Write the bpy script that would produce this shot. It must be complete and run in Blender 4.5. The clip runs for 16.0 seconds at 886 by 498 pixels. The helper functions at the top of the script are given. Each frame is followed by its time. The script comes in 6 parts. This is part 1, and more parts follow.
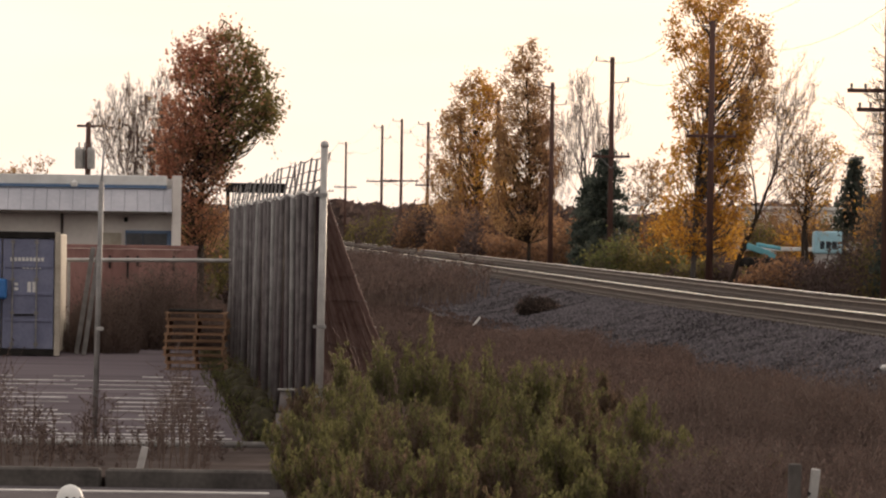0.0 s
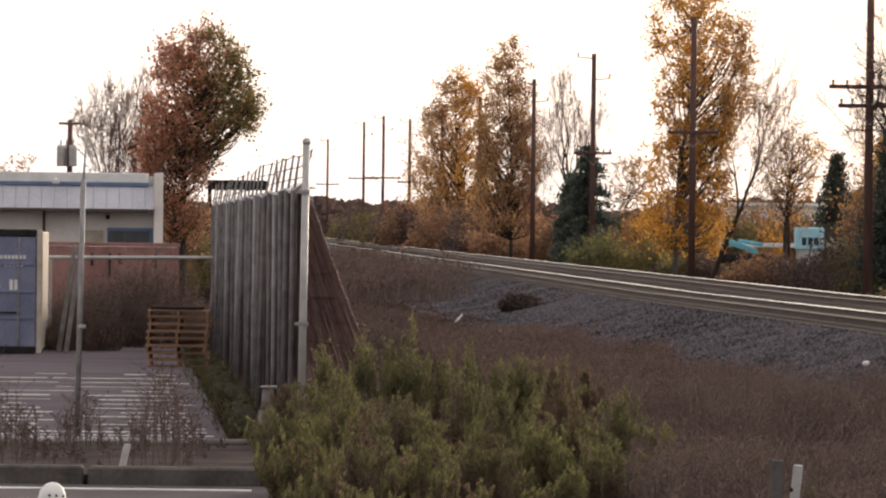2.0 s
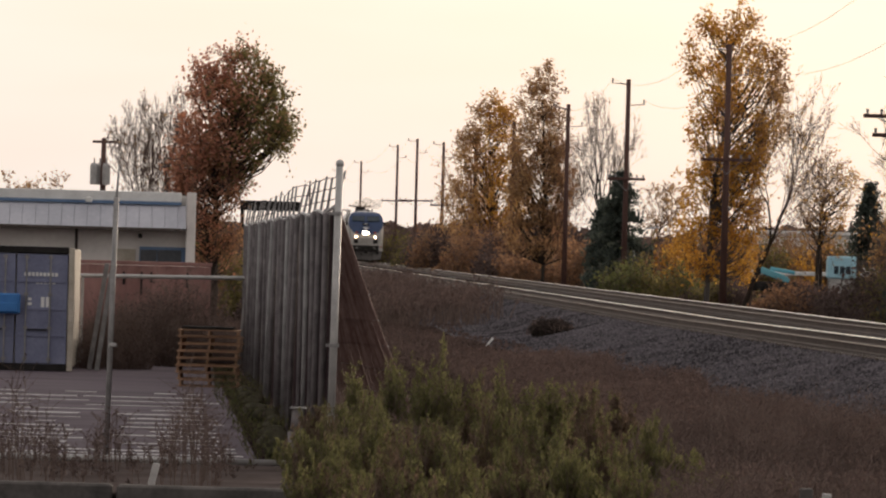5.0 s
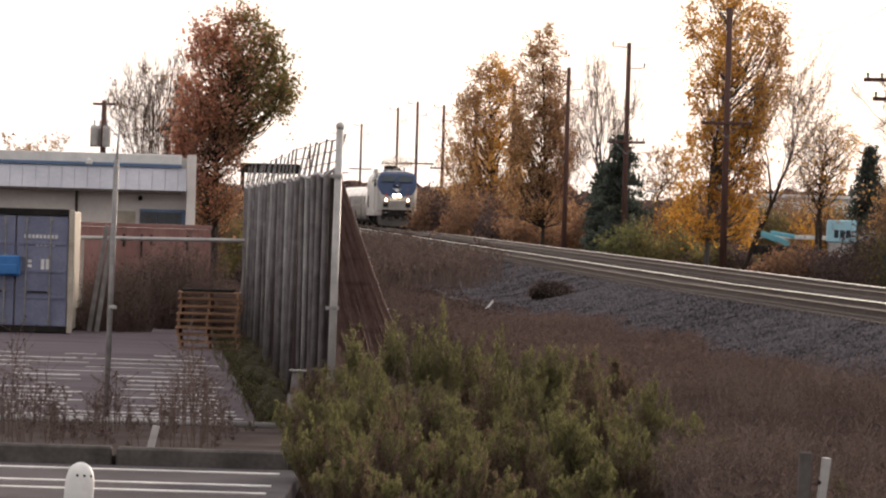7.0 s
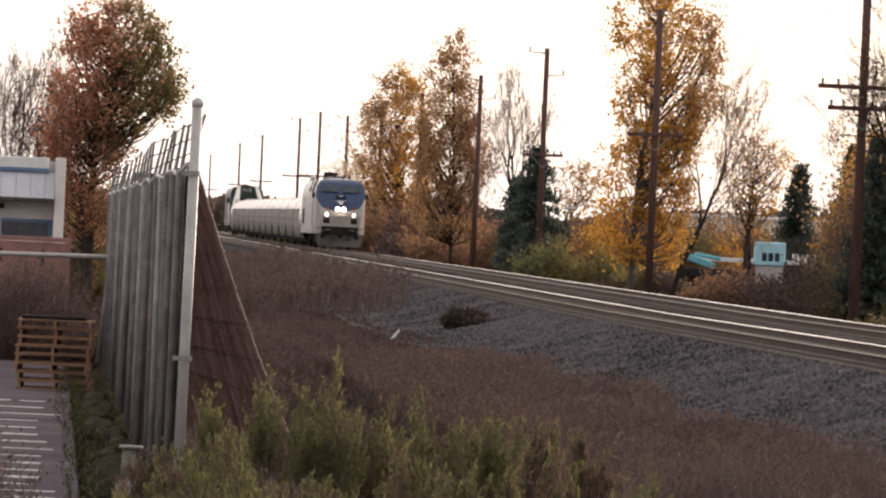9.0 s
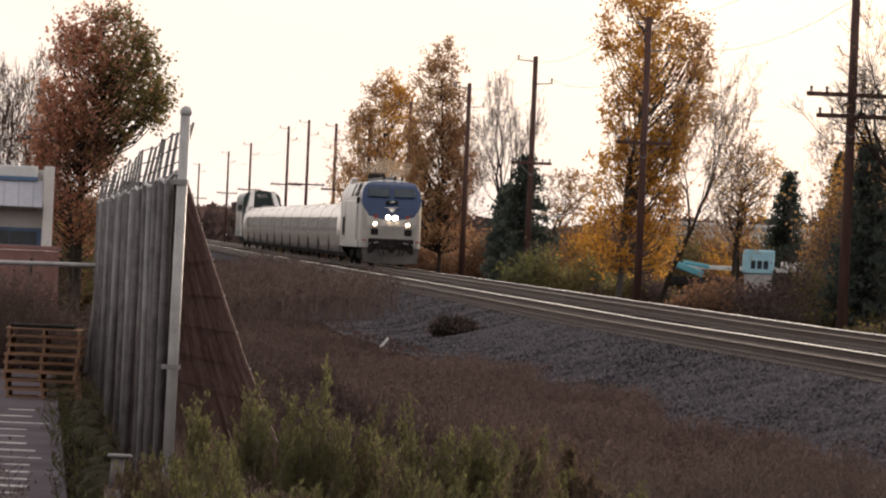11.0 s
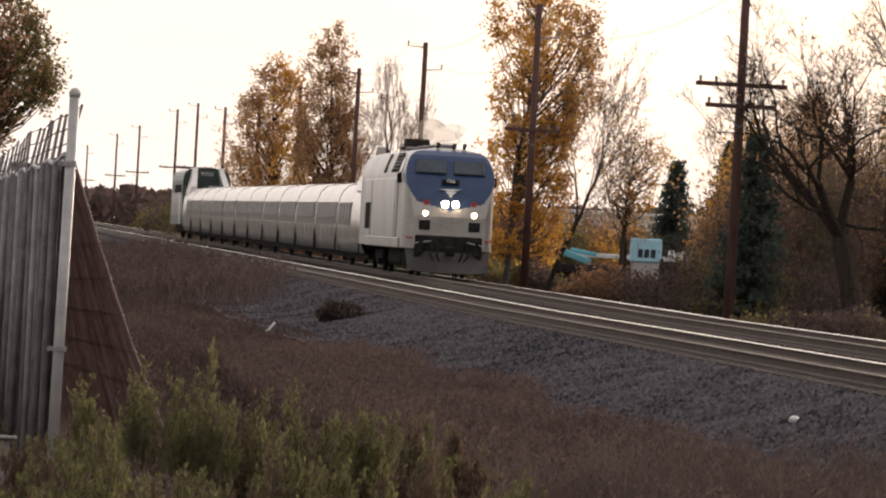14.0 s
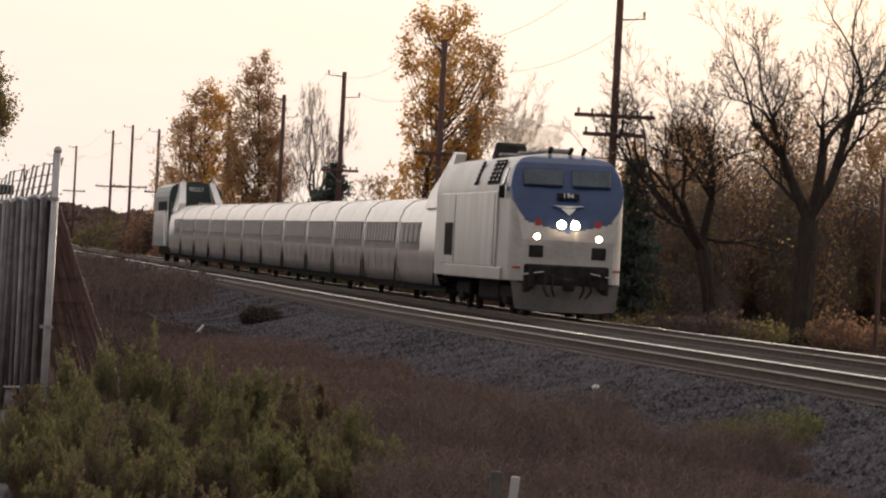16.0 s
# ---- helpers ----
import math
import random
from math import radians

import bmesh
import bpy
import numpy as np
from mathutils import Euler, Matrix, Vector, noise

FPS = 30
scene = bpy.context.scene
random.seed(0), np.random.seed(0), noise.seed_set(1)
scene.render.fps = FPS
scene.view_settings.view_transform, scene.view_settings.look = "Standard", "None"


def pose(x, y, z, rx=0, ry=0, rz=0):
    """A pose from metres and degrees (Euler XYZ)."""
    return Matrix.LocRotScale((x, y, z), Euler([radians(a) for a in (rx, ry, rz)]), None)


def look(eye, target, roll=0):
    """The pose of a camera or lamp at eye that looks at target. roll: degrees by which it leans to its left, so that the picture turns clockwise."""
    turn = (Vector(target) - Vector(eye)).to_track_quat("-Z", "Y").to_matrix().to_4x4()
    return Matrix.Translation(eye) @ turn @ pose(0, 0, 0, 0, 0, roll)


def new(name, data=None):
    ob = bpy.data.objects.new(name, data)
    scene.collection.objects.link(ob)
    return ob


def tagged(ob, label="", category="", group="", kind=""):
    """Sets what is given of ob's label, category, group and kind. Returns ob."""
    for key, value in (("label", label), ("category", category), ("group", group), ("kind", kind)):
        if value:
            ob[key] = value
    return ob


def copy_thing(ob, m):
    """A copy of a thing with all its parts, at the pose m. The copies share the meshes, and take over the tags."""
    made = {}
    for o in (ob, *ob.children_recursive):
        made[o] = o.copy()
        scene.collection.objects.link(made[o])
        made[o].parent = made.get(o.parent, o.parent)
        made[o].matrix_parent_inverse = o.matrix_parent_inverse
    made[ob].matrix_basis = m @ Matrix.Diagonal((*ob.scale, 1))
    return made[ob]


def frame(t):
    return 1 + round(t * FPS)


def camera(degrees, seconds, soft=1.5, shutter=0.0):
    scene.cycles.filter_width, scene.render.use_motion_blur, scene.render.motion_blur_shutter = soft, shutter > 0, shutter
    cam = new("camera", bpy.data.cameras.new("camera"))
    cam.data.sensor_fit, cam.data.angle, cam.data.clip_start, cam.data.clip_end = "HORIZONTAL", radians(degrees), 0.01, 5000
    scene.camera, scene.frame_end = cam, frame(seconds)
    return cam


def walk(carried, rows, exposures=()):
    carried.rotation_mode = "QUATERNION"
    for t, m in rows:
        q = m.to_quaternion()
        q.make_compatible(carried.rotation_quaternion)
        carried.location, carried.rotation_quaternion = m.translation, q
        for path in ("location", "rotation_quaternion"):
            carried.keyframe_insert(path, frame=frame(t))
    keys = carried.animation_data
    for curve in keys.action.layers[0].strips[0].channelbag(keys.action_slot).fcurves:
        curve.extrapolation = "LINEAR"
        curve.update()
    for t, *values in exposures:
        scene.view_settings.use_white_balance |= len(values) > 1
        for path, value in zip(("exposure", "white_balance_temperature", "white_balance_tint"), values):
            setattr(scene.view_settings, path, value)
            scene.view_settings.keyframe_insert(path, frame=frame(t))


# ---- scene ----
cam = camera(8.54, 16.0, soft=2.2)
# seconds, place, yaw, pitch, lean of the picture
ROWS = [
    (0, 0, 0, 2.73, 0, -0.169, 0.849),
    (0.5, 0, 0, 2.73, 0.161, -0.229, 0.844),
    (1, 0, 0, 2.73, 0.166, -0.173, 0.465),
    (1.5, 0, 0, 2.73, -0.16, -0.131, 0.524),
    (2, 0, 0, 2.73, -0.174, -0.197, 0.739),
    (2.5, 0, 0, 2.73, -0.062, -0.157, 1.213),
    (3, 0, 0, 2.73, -0.019, -0.066, 0.988),
    (3.5, 0, 0, 2.73, 0.075, 0.027, 1.263),
    (6, 0, 0, 2.73, 0.155, 0.011, 1.632),
    (6.5, 0, 0, 2.73, 0.172, -0.362, 1.684),
    (7, 0, 0, 2.73, 0.137, -0.335, 1.685),
    (7.5, 0, 0, 2.73, 0.074, -0.257, 1.834),
    (8, 0, 6.706, 2.73, -0.209, -0.213, 1.947),
    (8.5, 0, 14.58, 2.73, -0.58, -0.195, 2.364),
    (9, 0, 20.518, 2.73, -0.804, -0.147, 2.573),
    (11.5, 0, 20.588, 2.73, -0.938, -0.029, 2.524),
    (12, 0, 20.7, 2.73, -1.105, 0.031, 2.856),
    (12.5, 0, 20.699, 2.73, -1.276, 0.071, 3.063),
    (13, 0, 20.794, 2.73, -1.636, 0.036, 3.219),
    (13.5, 0, 20.703, 2.73, -1.909, -0.048, 3.202),
    (14, 0, 20.574, 2.73, -1.999, -0.149, 3.187),
    (14.5, 0, 20.184, 2.73, -1.988, -0.148, 3.133),
    (15, 0, 13.931, 2.73, -2.094, -0.028, 3.073),
    (15.5, 0, 5.925, 2.73, -2.354, 0.06, 2.924),
    (16, -0, -2.087, 2.73, -2.638, 0.036, 2.938),
]
walk(cam, [(t, pose(x, y, z, 90 + pitch, -lean, yaw)) for t, x, y, z, yaw, pitch, lean in ROWS],
     exposures=[(t, e, 6750 if t < 0.3 else 6600 if 5.5 < t < 6.2 else 6300, 13 if 5.5 < t < 6.2 else 18) for t, e in ((0.0, -0.06), (0.8, 0.22), (3.2, 0.18), (4.6, -0.18), (5.8, -0.44), (6.1, -0.42), (6.5, -0.16), (7.0, 0.24), (9.0, 0.28), (11.3, -0.16), (12.5, -0.28), (13.5, -0.25), (14.5, 0.18), (15.0, 0.14), (16.0, -0.28))])

# ---- sky and sun ----
SUN_AZ, SUN_EL = 24.0, 11.0          # degrees to the right of straight ahead, and above the horizon
world = bpy.data.worlds.new("sky")
scene.world = world
world.use_nodes = True
wn, wl = world.node_tree.nodes, world.node_tree.links
wn.clear()
sky = wn.new("ShaderNodeTexSky")
sky.sky_type, sky.sun_disc = "NISHITA", False
sky.sun_elevation, sky.sun_rotation = radians(SUN_EL), radians(SUN_AZ)
sky.dust_density, sky.air_density, sky.ozone_density = 3.0, 1.2, 1.0
tc = wn.new("ShaderNodeTexCoord")
mp = wn.new("ShaderNodeMapping")
mp.inputs["Scale"].default_value = (1.0, 1.0, 6.0)
cloud = wn.new("ShaderNodeTexNoise")
cloud.inputs["Scale"].default_value, cloud.inputs["Detail"].default_value = 2.2, 5.0
ramp = wn.new("ShaderNodeValToRGB")
ramp.color_ramp.elements[0].position, ramp.color_ramp.elements[0].color = 0.30, (0.52, 0.52, 0.52, 1)
ramp.color_ramp.elements[1].position, ramp.color_ramp.elements[1].color = 0.70, (0.86, 0.86, 0.86, 1)
mix = wn.new("ShaderNodeMix")
mix.data_type = "RGBA"
az, el = radians(SUN_AZ), radians(SUN_EL)
TO_SUN = (math.sin(az) * math.cos(el), math.cos(az) * math.cos(el), math.sin(el))
dot = wn.new("ShaderNodeVectorMath")          # the cloud deck is brightest round the veiled sun
dot.operation = "DOT_PRODUCT"
dot.inputs[1].default_value = TO_SUN
deck = wn.new("ShaderNodeMapRange")
deck.interpolation_type = "SMOOTHSTEP"
deck.inputs["From Min"].default_value, deck.inputs["From Max"].default_value = -0.1, 0.95
deck.inputs["To Min"].default_value, deck.inputs["To Max"].default_value = 1.02, 1.65
tint = wn.new("ShaderNodeMix")
tint.data_type = "RGBA"
tint.inputs["A"].default_value, tint.inputs["B"].default_value = (0.84, 0.88, 1.0, 1), (1.0, 0.95, 0.85, 1)
scale = wn.new("ShaderNodeVectorMath")
scale.operation = "SCALE"
sky_dim = wn.new("ShaderNodeVectorMath")
sky_dim.operation = "SCALE"
sky_dim.inputs["Scale"].default_value = 0.07
bg = wn.new("ShaderNodeBackground")
bg.inputs["Strength"].default_value = 1.0
wo = wn.new("ShaderNodeOutputWorld")
wl.new(tc.outputs["Generated"], mp.inputs["Vector"])
wl.new(tc.outputs["Generated"], dot.inputs[0])
wl.new(dot.outputs["Value"], deck.inputs["Value"])
wl.new(deck.outputs["Result"], tint.inputs["Factor"])
wl.new(tint.outputs["Result"], scale.inputs[0])
wl.new(deck.outputs["Result"], scale.inputs["Scale"])
wl.new(mp.outputs["Vector"], cloud.inputs["Vector"])
wl.new(cloud.outputs["Fac"], ramp.inputs["Fac"])
wl.new(ramp.outputs["Color"], mix.inputs["Factor"])
wl.new(sky.outputs["Color"], sky_dim.inputs[0])
wl.new(sky_dim.outputs["Vector"], mix.inputs["A"])
wl.new(scale.outputs["Vector"], mix.inputs["B"])
wl.new(mix.outputs["Result"], bg.inputs["Color"])
wl.new(bg.outputs["Background"], wo.inputs["Surface"])
sun = new("sun", bpy.data.lights.new("sun", "SUN"))
sun.data.energy, sun.data.angle, sun.data.color = 2.2, radians(10), (1.0, 0.82, 0.6)
sun.matrix_world = look((0, 0, 60), (-math.sin(az) * math.cos(el) * 10, -math.cos(az) * math.cos(el) * 10, 60 - math.sin(el) * 10))


# ---- materials ----
def mat(name, dark, light, scale=4.0, rough=0.7, metal=0.0, bump=0.0, detail=6.0, stretch=(1, 1, 1), fine=None, island=False,
        spread=0.25, thin=False, spec=0.5):
    """Two tones mixed by coarse and fine noise, with relief; thin: leaves that let light through."""
    m = bpy.data.materials.new(name)
    m.use_nodes = True
    n, l = m.node_tree.nodes, m.node_tree.links
    b = n["Principled BSDF"]
    b.inputs["Specular IOR Level"].default_value = spec
    b.inputs["Roughness"].default_value, b.inputs["Metallic"].default_value = rough, metal
    c = n.new("ShaderNodeTexCoord")
    p = n.new("ShaderNodeMapping")
    p.inputs["Scale"].default_value = stretch
    l.new(c.outputs["Object"], p.inputs["Vector"])
    a1, a2 = n.new("ShaderNodeTexNoise"), n.new("ShaderNodeTexNoise")
    a1.inputs["Scale"].default_value, a1.inputs["Detail"].default_value = scale, detail
    a2.inputs["Scale"].default_value, a2.inputs["Detail"].default_value = fine or scale * 9, 3.0
    for a in (a1, a2):
        l.new(p.outputs["Vector"], a.inputs["Vector"])
    add = n.new("ShaderNodeMath")
    add.operation = "MULTIPLY_ADD"
    add.inputs[1].default_value = 0.45
    l.new(a2.outputs["Fac"], add.inputs[0])
    l.new(a1.outputs["Fac"], add.inputs[2])
    r = n.new("ShaderNodeMapRange")
    r.inputs["From Min"].default_value, r.inputs["From Max"].default_value = 0.72 - spread, 0.72 + spread
    if island:
        g = n.new("ShaderNodeNewGeometry")
        m2 = n.new("ShaderNodeMath")
        m2.operation = "MULTIPLY_ADD"
        m2.inputs[1].default_value = 0.5
        l.new(g.outputs["Random Per Island"], m2.inputs[0])
        sub = n.new("ShaderNodeMath")
        sub.operation = "SUBTRACT"
        sub.inputs[1].default_value = 0.25
        l.new(add.outputs[0], sub.inputs[0])
        l.new(sub.outputs[0], m2.inputs[2])
        l.new(m2.outputs[0], r.inputs["Value"])
    else:
        l.new(add.outputs[0], r.inputs["Value"])
    mx = n.new("ShaderNodeMix")
    mx.data_type = "RGBA"
    mx.inputs["A"].default_value, mx.inputs["B"].default_value = (*dark, 1), (*light, 1)
    l.new(r.outputs["Result"], mx.inputs["Factor"])
    l.new(mx.outputs["Result"], b.inputs["Base Color"])
    if bump:
        k = n.new("ShaderNodeBump")
        k.inputs["Strength"].default_value, k.inputs["Distance"].default_value = 0.8, bump
        l.new(add.outputs[0], k.inputs["Height"])
        l.new(k.outputs["Normal"], b.inputs["Normal"])
    if thin:
        tr = n.new("ShaderNodeBsdfTranslucent")
        l.new(mx.outputs["Result"], tr.inputs["Color"])
        ms = n.new("ShaderNodeMixShader")
        ms.inputs["Fac"].default_value = 0.62
        l.new(b.outputs["BSDF"], ms.inputs[1])
        l.new(tr.outputs["BSDF"], ms.inputs[2])
        l.new(ms.outputs["Shader"], n["Material Output"].inputs["Surface"])
    return m


def glow(name, colour, strength):
    m = bpy.data.materials.new(name)
    m.use_nodes = True
    b = m.node_tree.nodes["Principled BSDF"]
    b.inputs["Base Color"].default_value = (*colour, 1)
    b.inputs["Emission Color"].default_value = (*colour, 1)
    b.inputs["Emission Strength"].default_value = strength
    return m


SOIL = mat("soil", (0.026, 0.018, 0.016), (0.06, 0.043, 0.037), 0.5, 1.0, bump=0.02, spec=0.0)
BALLAST = mat("ballast", (0.022, 0.0195, 0.024), (0.056, 0.05, 0.057), 0.8, 0.95, bump=0.015, fine=14.0, spec=0.05)
STONE = mat("ballast_stone", (0.02, 0.018, 0.021), (0.145, 0.13, 0.143), 0.4, 0.9, island=True, spec=0.15)
TIE = mat("creosoted_wood", (0.03, 0.022, 0.018), (0.075, 0.055, 0.044), 2.0, 0.9, bump=0.01)
RAIL_RUST = mat("rail_rust", (0.05, 0.032, 0.025), (0.11, 0.075, 0.058), 3.0, 0.8)
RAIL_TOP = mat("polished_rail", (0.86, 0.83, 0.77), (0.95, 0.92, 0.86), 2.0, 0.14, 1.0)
# same polished steel; the left heads' missing glint is put into this colour
RAIL_NO_GLINT = mat("rail_head_without_glint", (0.2, 0.155, 0.12), (0.32, 0.26, 0.21), 2.0, 0.7, 0.0, spec=0.3)
VERGE = mat("verge_earth", (0.06, 0.047, 0.043), (0.13, 0.107, 0.1), 0.9, 1.0, bump=0.02, fine=9.0, spec=0.0)
LOT = mat("lot_paving", (0.075, 0.06, 0.07), (0.155, 0.127, 0.146), 0.35, 0.9, bump=0.004, stretch=(0.3, 1.4, 1), spec=0.06)
ROAD = mat("road_asphalt", (0.052, 0.046, 0.051), (0.102, 0.091, 0.1), 0.6, 0.9, bump=0.004, spec=0.06)
# worn white paint; on the lot it also stands in for wet glints
PAINT_AND_GLINT = mat("worn_paint_and_glint", (0.32, 0.3, 0.29), (0.75, 0.73, 0.71), 1.2, 0.7, fine=9, spec=0.3)
CONCRETE = mat("concrete", (0.055, 0.05, 0.048), (0.15, 0.136, 0.128), 2.0, 0.95, bump=0.005, spec=0.1)
GALV = mat("galvanised_steel", (0.17, 0.165, 0.165), (0.34, 0.325, 0.32), 5.0, 0.6, 0.2)
GALV_BRIGHT = mat("bright_galvanised_pipe", (0.33, 0.32, 0.315), (0.5, 0.485, 0.47), 5.0, 0.5, 0.3)
FENCE_STEEL = mat("weathered_fence_steel", (0.1, 0.088, 0.09), (0.22, 0.198, 0.2), 5.0, 0.8, spec=0.2)
SLAT = mat("weathered_fence_slat", (0.032, 0.023, 0.025), (0.085, 0.06, 0.064), 2.0, 0.95, island=True, spec=0.05)
SLAT_RED = mat("faded_red_slat", (0.12, 0.07, 0.062), (0.3, 0.21, 0.19), 2.0, 0.9, island=True, spec=0.2)
BLUE_STEEL = mat("faded_blue_container_paint", (0.12, 0.13, 0.21), (0.22, 0.235, 0.34), 1.6, 0.6, bump=0.003)
BRIGHT_BLUE = mat("bright_blue_paint", (0.02, 0.13, 0.38), (0.04, 0.2, 0.5), 4.0, 0.5)
DARK_STEEL = mat("dark_steel", (0.014, 0.013, 0.013), (0.04, 0.037, 0.035), 4.0, 0.85, spec=0.03)
RUST_RED = mat("rust_red_steel", (0.17, 0.08, 0.07), (0.32, 0.17, 0.15), 1.2, 0.75, stretch=(1, 1, 0.35))
CREAM_EDGE = mat("cream_edge_paint", (0.33, 0.28, 0.22), (0.55, 0.5, 0.42), 2.5, 0.7)
WALL_PAINT = mat("pale_wall_paint", (0.66, 0.61, 0.58), (0.84, 0.79, 0.75), 0.8, 0.8)
WHITE_PAINT = mat("white_paint", (0.6, 0.59, 0.57), (0.82, 0.81, 0.79), 2.0, 0.55)
METAL_BLUE_GREY = mat("blue_grey_sheet_metal", (0.36, 0.37, 0.42), (0.5, 0.5, 0.55), 0.9, 0.5, 0.1)
BLUE_TRIM = mat("blue_trim", (0.09, 0.16, 0.28), (0.14, 0.22, 0.36), 2.0, 0.6)
BROWN_TRIM = mat("dark_brown_trim", (0.04, 0.028, 0.022), (0.08, 0.06, 0.05), 2.0, 0.6)
GLASS_DARK = mat("dark_window_glass", (0.02, 0.03, 0.04), (0.06, 0.08, 0.1), 1.0, 0.12)
PALLET = mat("pallet_wood", (0.22, 0.115, 0.07), (0.5, 0.31, 0.185), 3.0, 0.85, stretch=(0.4, 3, 3), bump=0.004)
POLE_WOOD = mat("brown_pole_wood", (0.055, 0.026, 0.02), (0.125, 0.062, 0.05), 3.0, 0.85, stretch=(3, 3, 0.3), bump=0.01)
BARK = mat("bark", (0.024, 0.019, 0.016), (0.07, 0.056, 0.046), 5.0, 0.95, stretch=(3, 3, 0.5), bump=0.02, spec=0.1)
TWIG = mat("fine_twig", (0.095, 0.068, 0.058), (0.21, 0.155, 0.132), 3.0, 0.9, spec=0.2)
LEAF_GOLD = mat("gold_leaf", (0.42, 0.19, 0.03), (0.82, 0.48, 0.09), 0.35, 0.65, island=True, thin=True)
LEAF_BROWN = mat("brown_gold_leaf", (0.3, 0.165, 0.085), (0.62, 0.4, 0.19), 0.35, 0.65, island=True, thin=True)
LEAF_RED = mat("red_brown_leaf", (0.36, 0.15, 0.1), (0.66, 0.33, 0.2), 0.3, 0.65, island=True, thin=True)
LEAF_RUST = mat("rust_brown_leaf", (0.2, 0.105, 0.06), (0.42, 0.24, 0.13), 0.35, 0.7, island=True, thin=True)
LEAF_OLIVE = mat("olive_leaf", (0.11, 0.1, 0.035), (0.27, 0.215, 0.08), 0.4, 0.7, island=True, thin=True)
LEAF_GREEN = mat("green_shrub_leaf", (0.085, 0.095, 0.035), (0.22, 0.22, 0.085), 0.6, 0.7, island=True, thin=True)
LEAF_DARK = mat("dark_conifer_needle", (0.042, 0.056, 0.05), (0.11, 0.13, 0.105), 1.0, 0.8, island=True, thin=True)
LEAF_DRY = mat("dry_weed", (0.062, 0.043, 0.04), (0.15, 0.106, 0.096), 0.35, 0.9, island=True, thin=True)
MOSSY = mat("mossy_earth", (0.03, 0.03, 0.018), (0.1, 0.088, 0.06), 6.0, 0.95, bump=0.02, spec=0.05)
SHRUB_GREEN = mat("dull_green_shrub_leaf", (0.1, 0.1, 0.043), (0.24, 0.23, 0.1), 1.3, 0.8, island=True, thin=True, spec=0.2)
SHRUB_BROWN = mat("brown_seeding_shrub_tip", (0.1, 0.07, 0.05), (0.23, 0.165, 0.115), 1.3, 0.85, island=True, thin=True, spec=0.2)
SILVER = mat("brushed_silver_body", (0.28, 0.275, 0.27), (0.6, 0.585, 0.565), 0.9, 0.28, 0.6, stretch=(1, 2.2, 0.25))
SILVER_FLAT = mat("pale_silver_paint", (0.28, 0.26, 0.24), (0.46, 0.435, 0.405), 0.8, 0.32, 0.2, stretch=(1, 0.5, 1))
NOSE_BLUE = mat("locomotive_blue", (0.014, 0.034, 0.095), (0.024, 0.054, 0.14), 1.5, 0.3)
CAR_WHITE = mat("passenger_car_cream_white", (0.4, 0.365, 0.335), (0.53, 0.49, 0.45), 0.7, 0.2, stretch=(1, 0.4, 1))
CAR_BAND = mat("passenger_car_taupe_band", (0.15, 0.125, 0.113), (0.23, 0.195, 0.178), 0.9, 0.6, spec=0.15)
CAR_GREEN = mat("dark_green_paint", (0.014, 0.03, 0.027), (0.028, 0.052, 0.046), 1.2, 0.4)
UNDER = mat("sooty_underframe", (0.012, 0.011, 0.011), (0.04, 0.036, 0.033), 3.0, 0.9, spec=0.05)
SOOT_GREY = mat("sooty_grey_plate", (0.03, 0.026, 0.024), (0.085, 0.074, 0.068), 1.5, 0.7, stretch=(1, 1, 0.5))
RED_TRIM = mat("red_stripe", (0.28, 0.03, 0.025), (0.42, 0.06, 0.05), 3.0, 0.5)
TEAL = mat("teal_machine_paint", (0.1, 0.36, 0.45), (0.2, 0.52, 0.6), 2.0, 0.5)
PALE_TEAL = mat("pale_turquoise_paint", (0.3, 0.55, 0.66), (0.42, 0.68, 0.78), 1.5, 0.6)
HEADLIGHT = glow("headlight_lens", (1.0, 0.78, 0.48), 60.0)
DITCH_LIGHT = glow("ditch_light_lens", (1.0, 0.62, 0.35), 22.0)
PANE_TINT = mat("tinted_car_glass", (0.07, 0.06, 0.055), (0.12, 0.104, 0.096), 1.0, 0.4, spec=0.25)


# ---- mesh helpers ----
def ob_from(name, bm, material, parent=None, label="", smooth=False):
    me = bpy.data.meshes.new(name)
    bm.to_mesh(me)
    bm.free()
    for m in material if isinstance(material, (list, tuple)) else [material]:
        me.materials.append(m)
    if smooth:
        me.polygons.foreach_set("use_smooth", [True] * len(me.polygons))
    ob = new(name, me)
    if parent:
        ob.parent = parent
    if label:
        ob["label"] = label
    return ob


part = ob_from


def pydata(name, verts, faces, material, parent=None):
    me = bpy.data.meshes.new(name)
    me.from_pydata([tuple(v) for v in verts] if not isinstance(verts, np.ndarray) else verts.tolist(), [],
                   faces if not isinstance(faces, np.ndarray) else faces.tolist())
    for m in material if isinstance(material, (list, tuple)) else [material]:
        me.materials.append(m)
    ob = new(name, me)
    if parent:
        ob.parent = parent
    return ob


def empty(name, m, label, category, group="", kind=""):
    e = new(name)
    e.matrix_basis = m
    return tagged(e, label, category, group, kind)


def box(bm, cx, cy, cz, sx, sy, sz, bevel=0.0, turn=None, index=0):
    """A box by its middle and its sizes."""
    m = Matrix.Translation((cx, cy, cz)) @ (turn or Matrix()) @ Matrix.Diagonal((sx, sy, sz, 1))
    r = bmesh.ops.create_cube(bm, size=1.0, matrix=m)
    fs = list({f for v in r["verts"] for f in v.link_faces})
    for f in fs:
        f.material_index = index
    if bevel:
        es = list({e for v in r["verts"] for e in v.link_edges})
        bmesh.ops.bevel(bm, geom=es, offset=bevel, segments=1, affect="EDGES")
    return bm


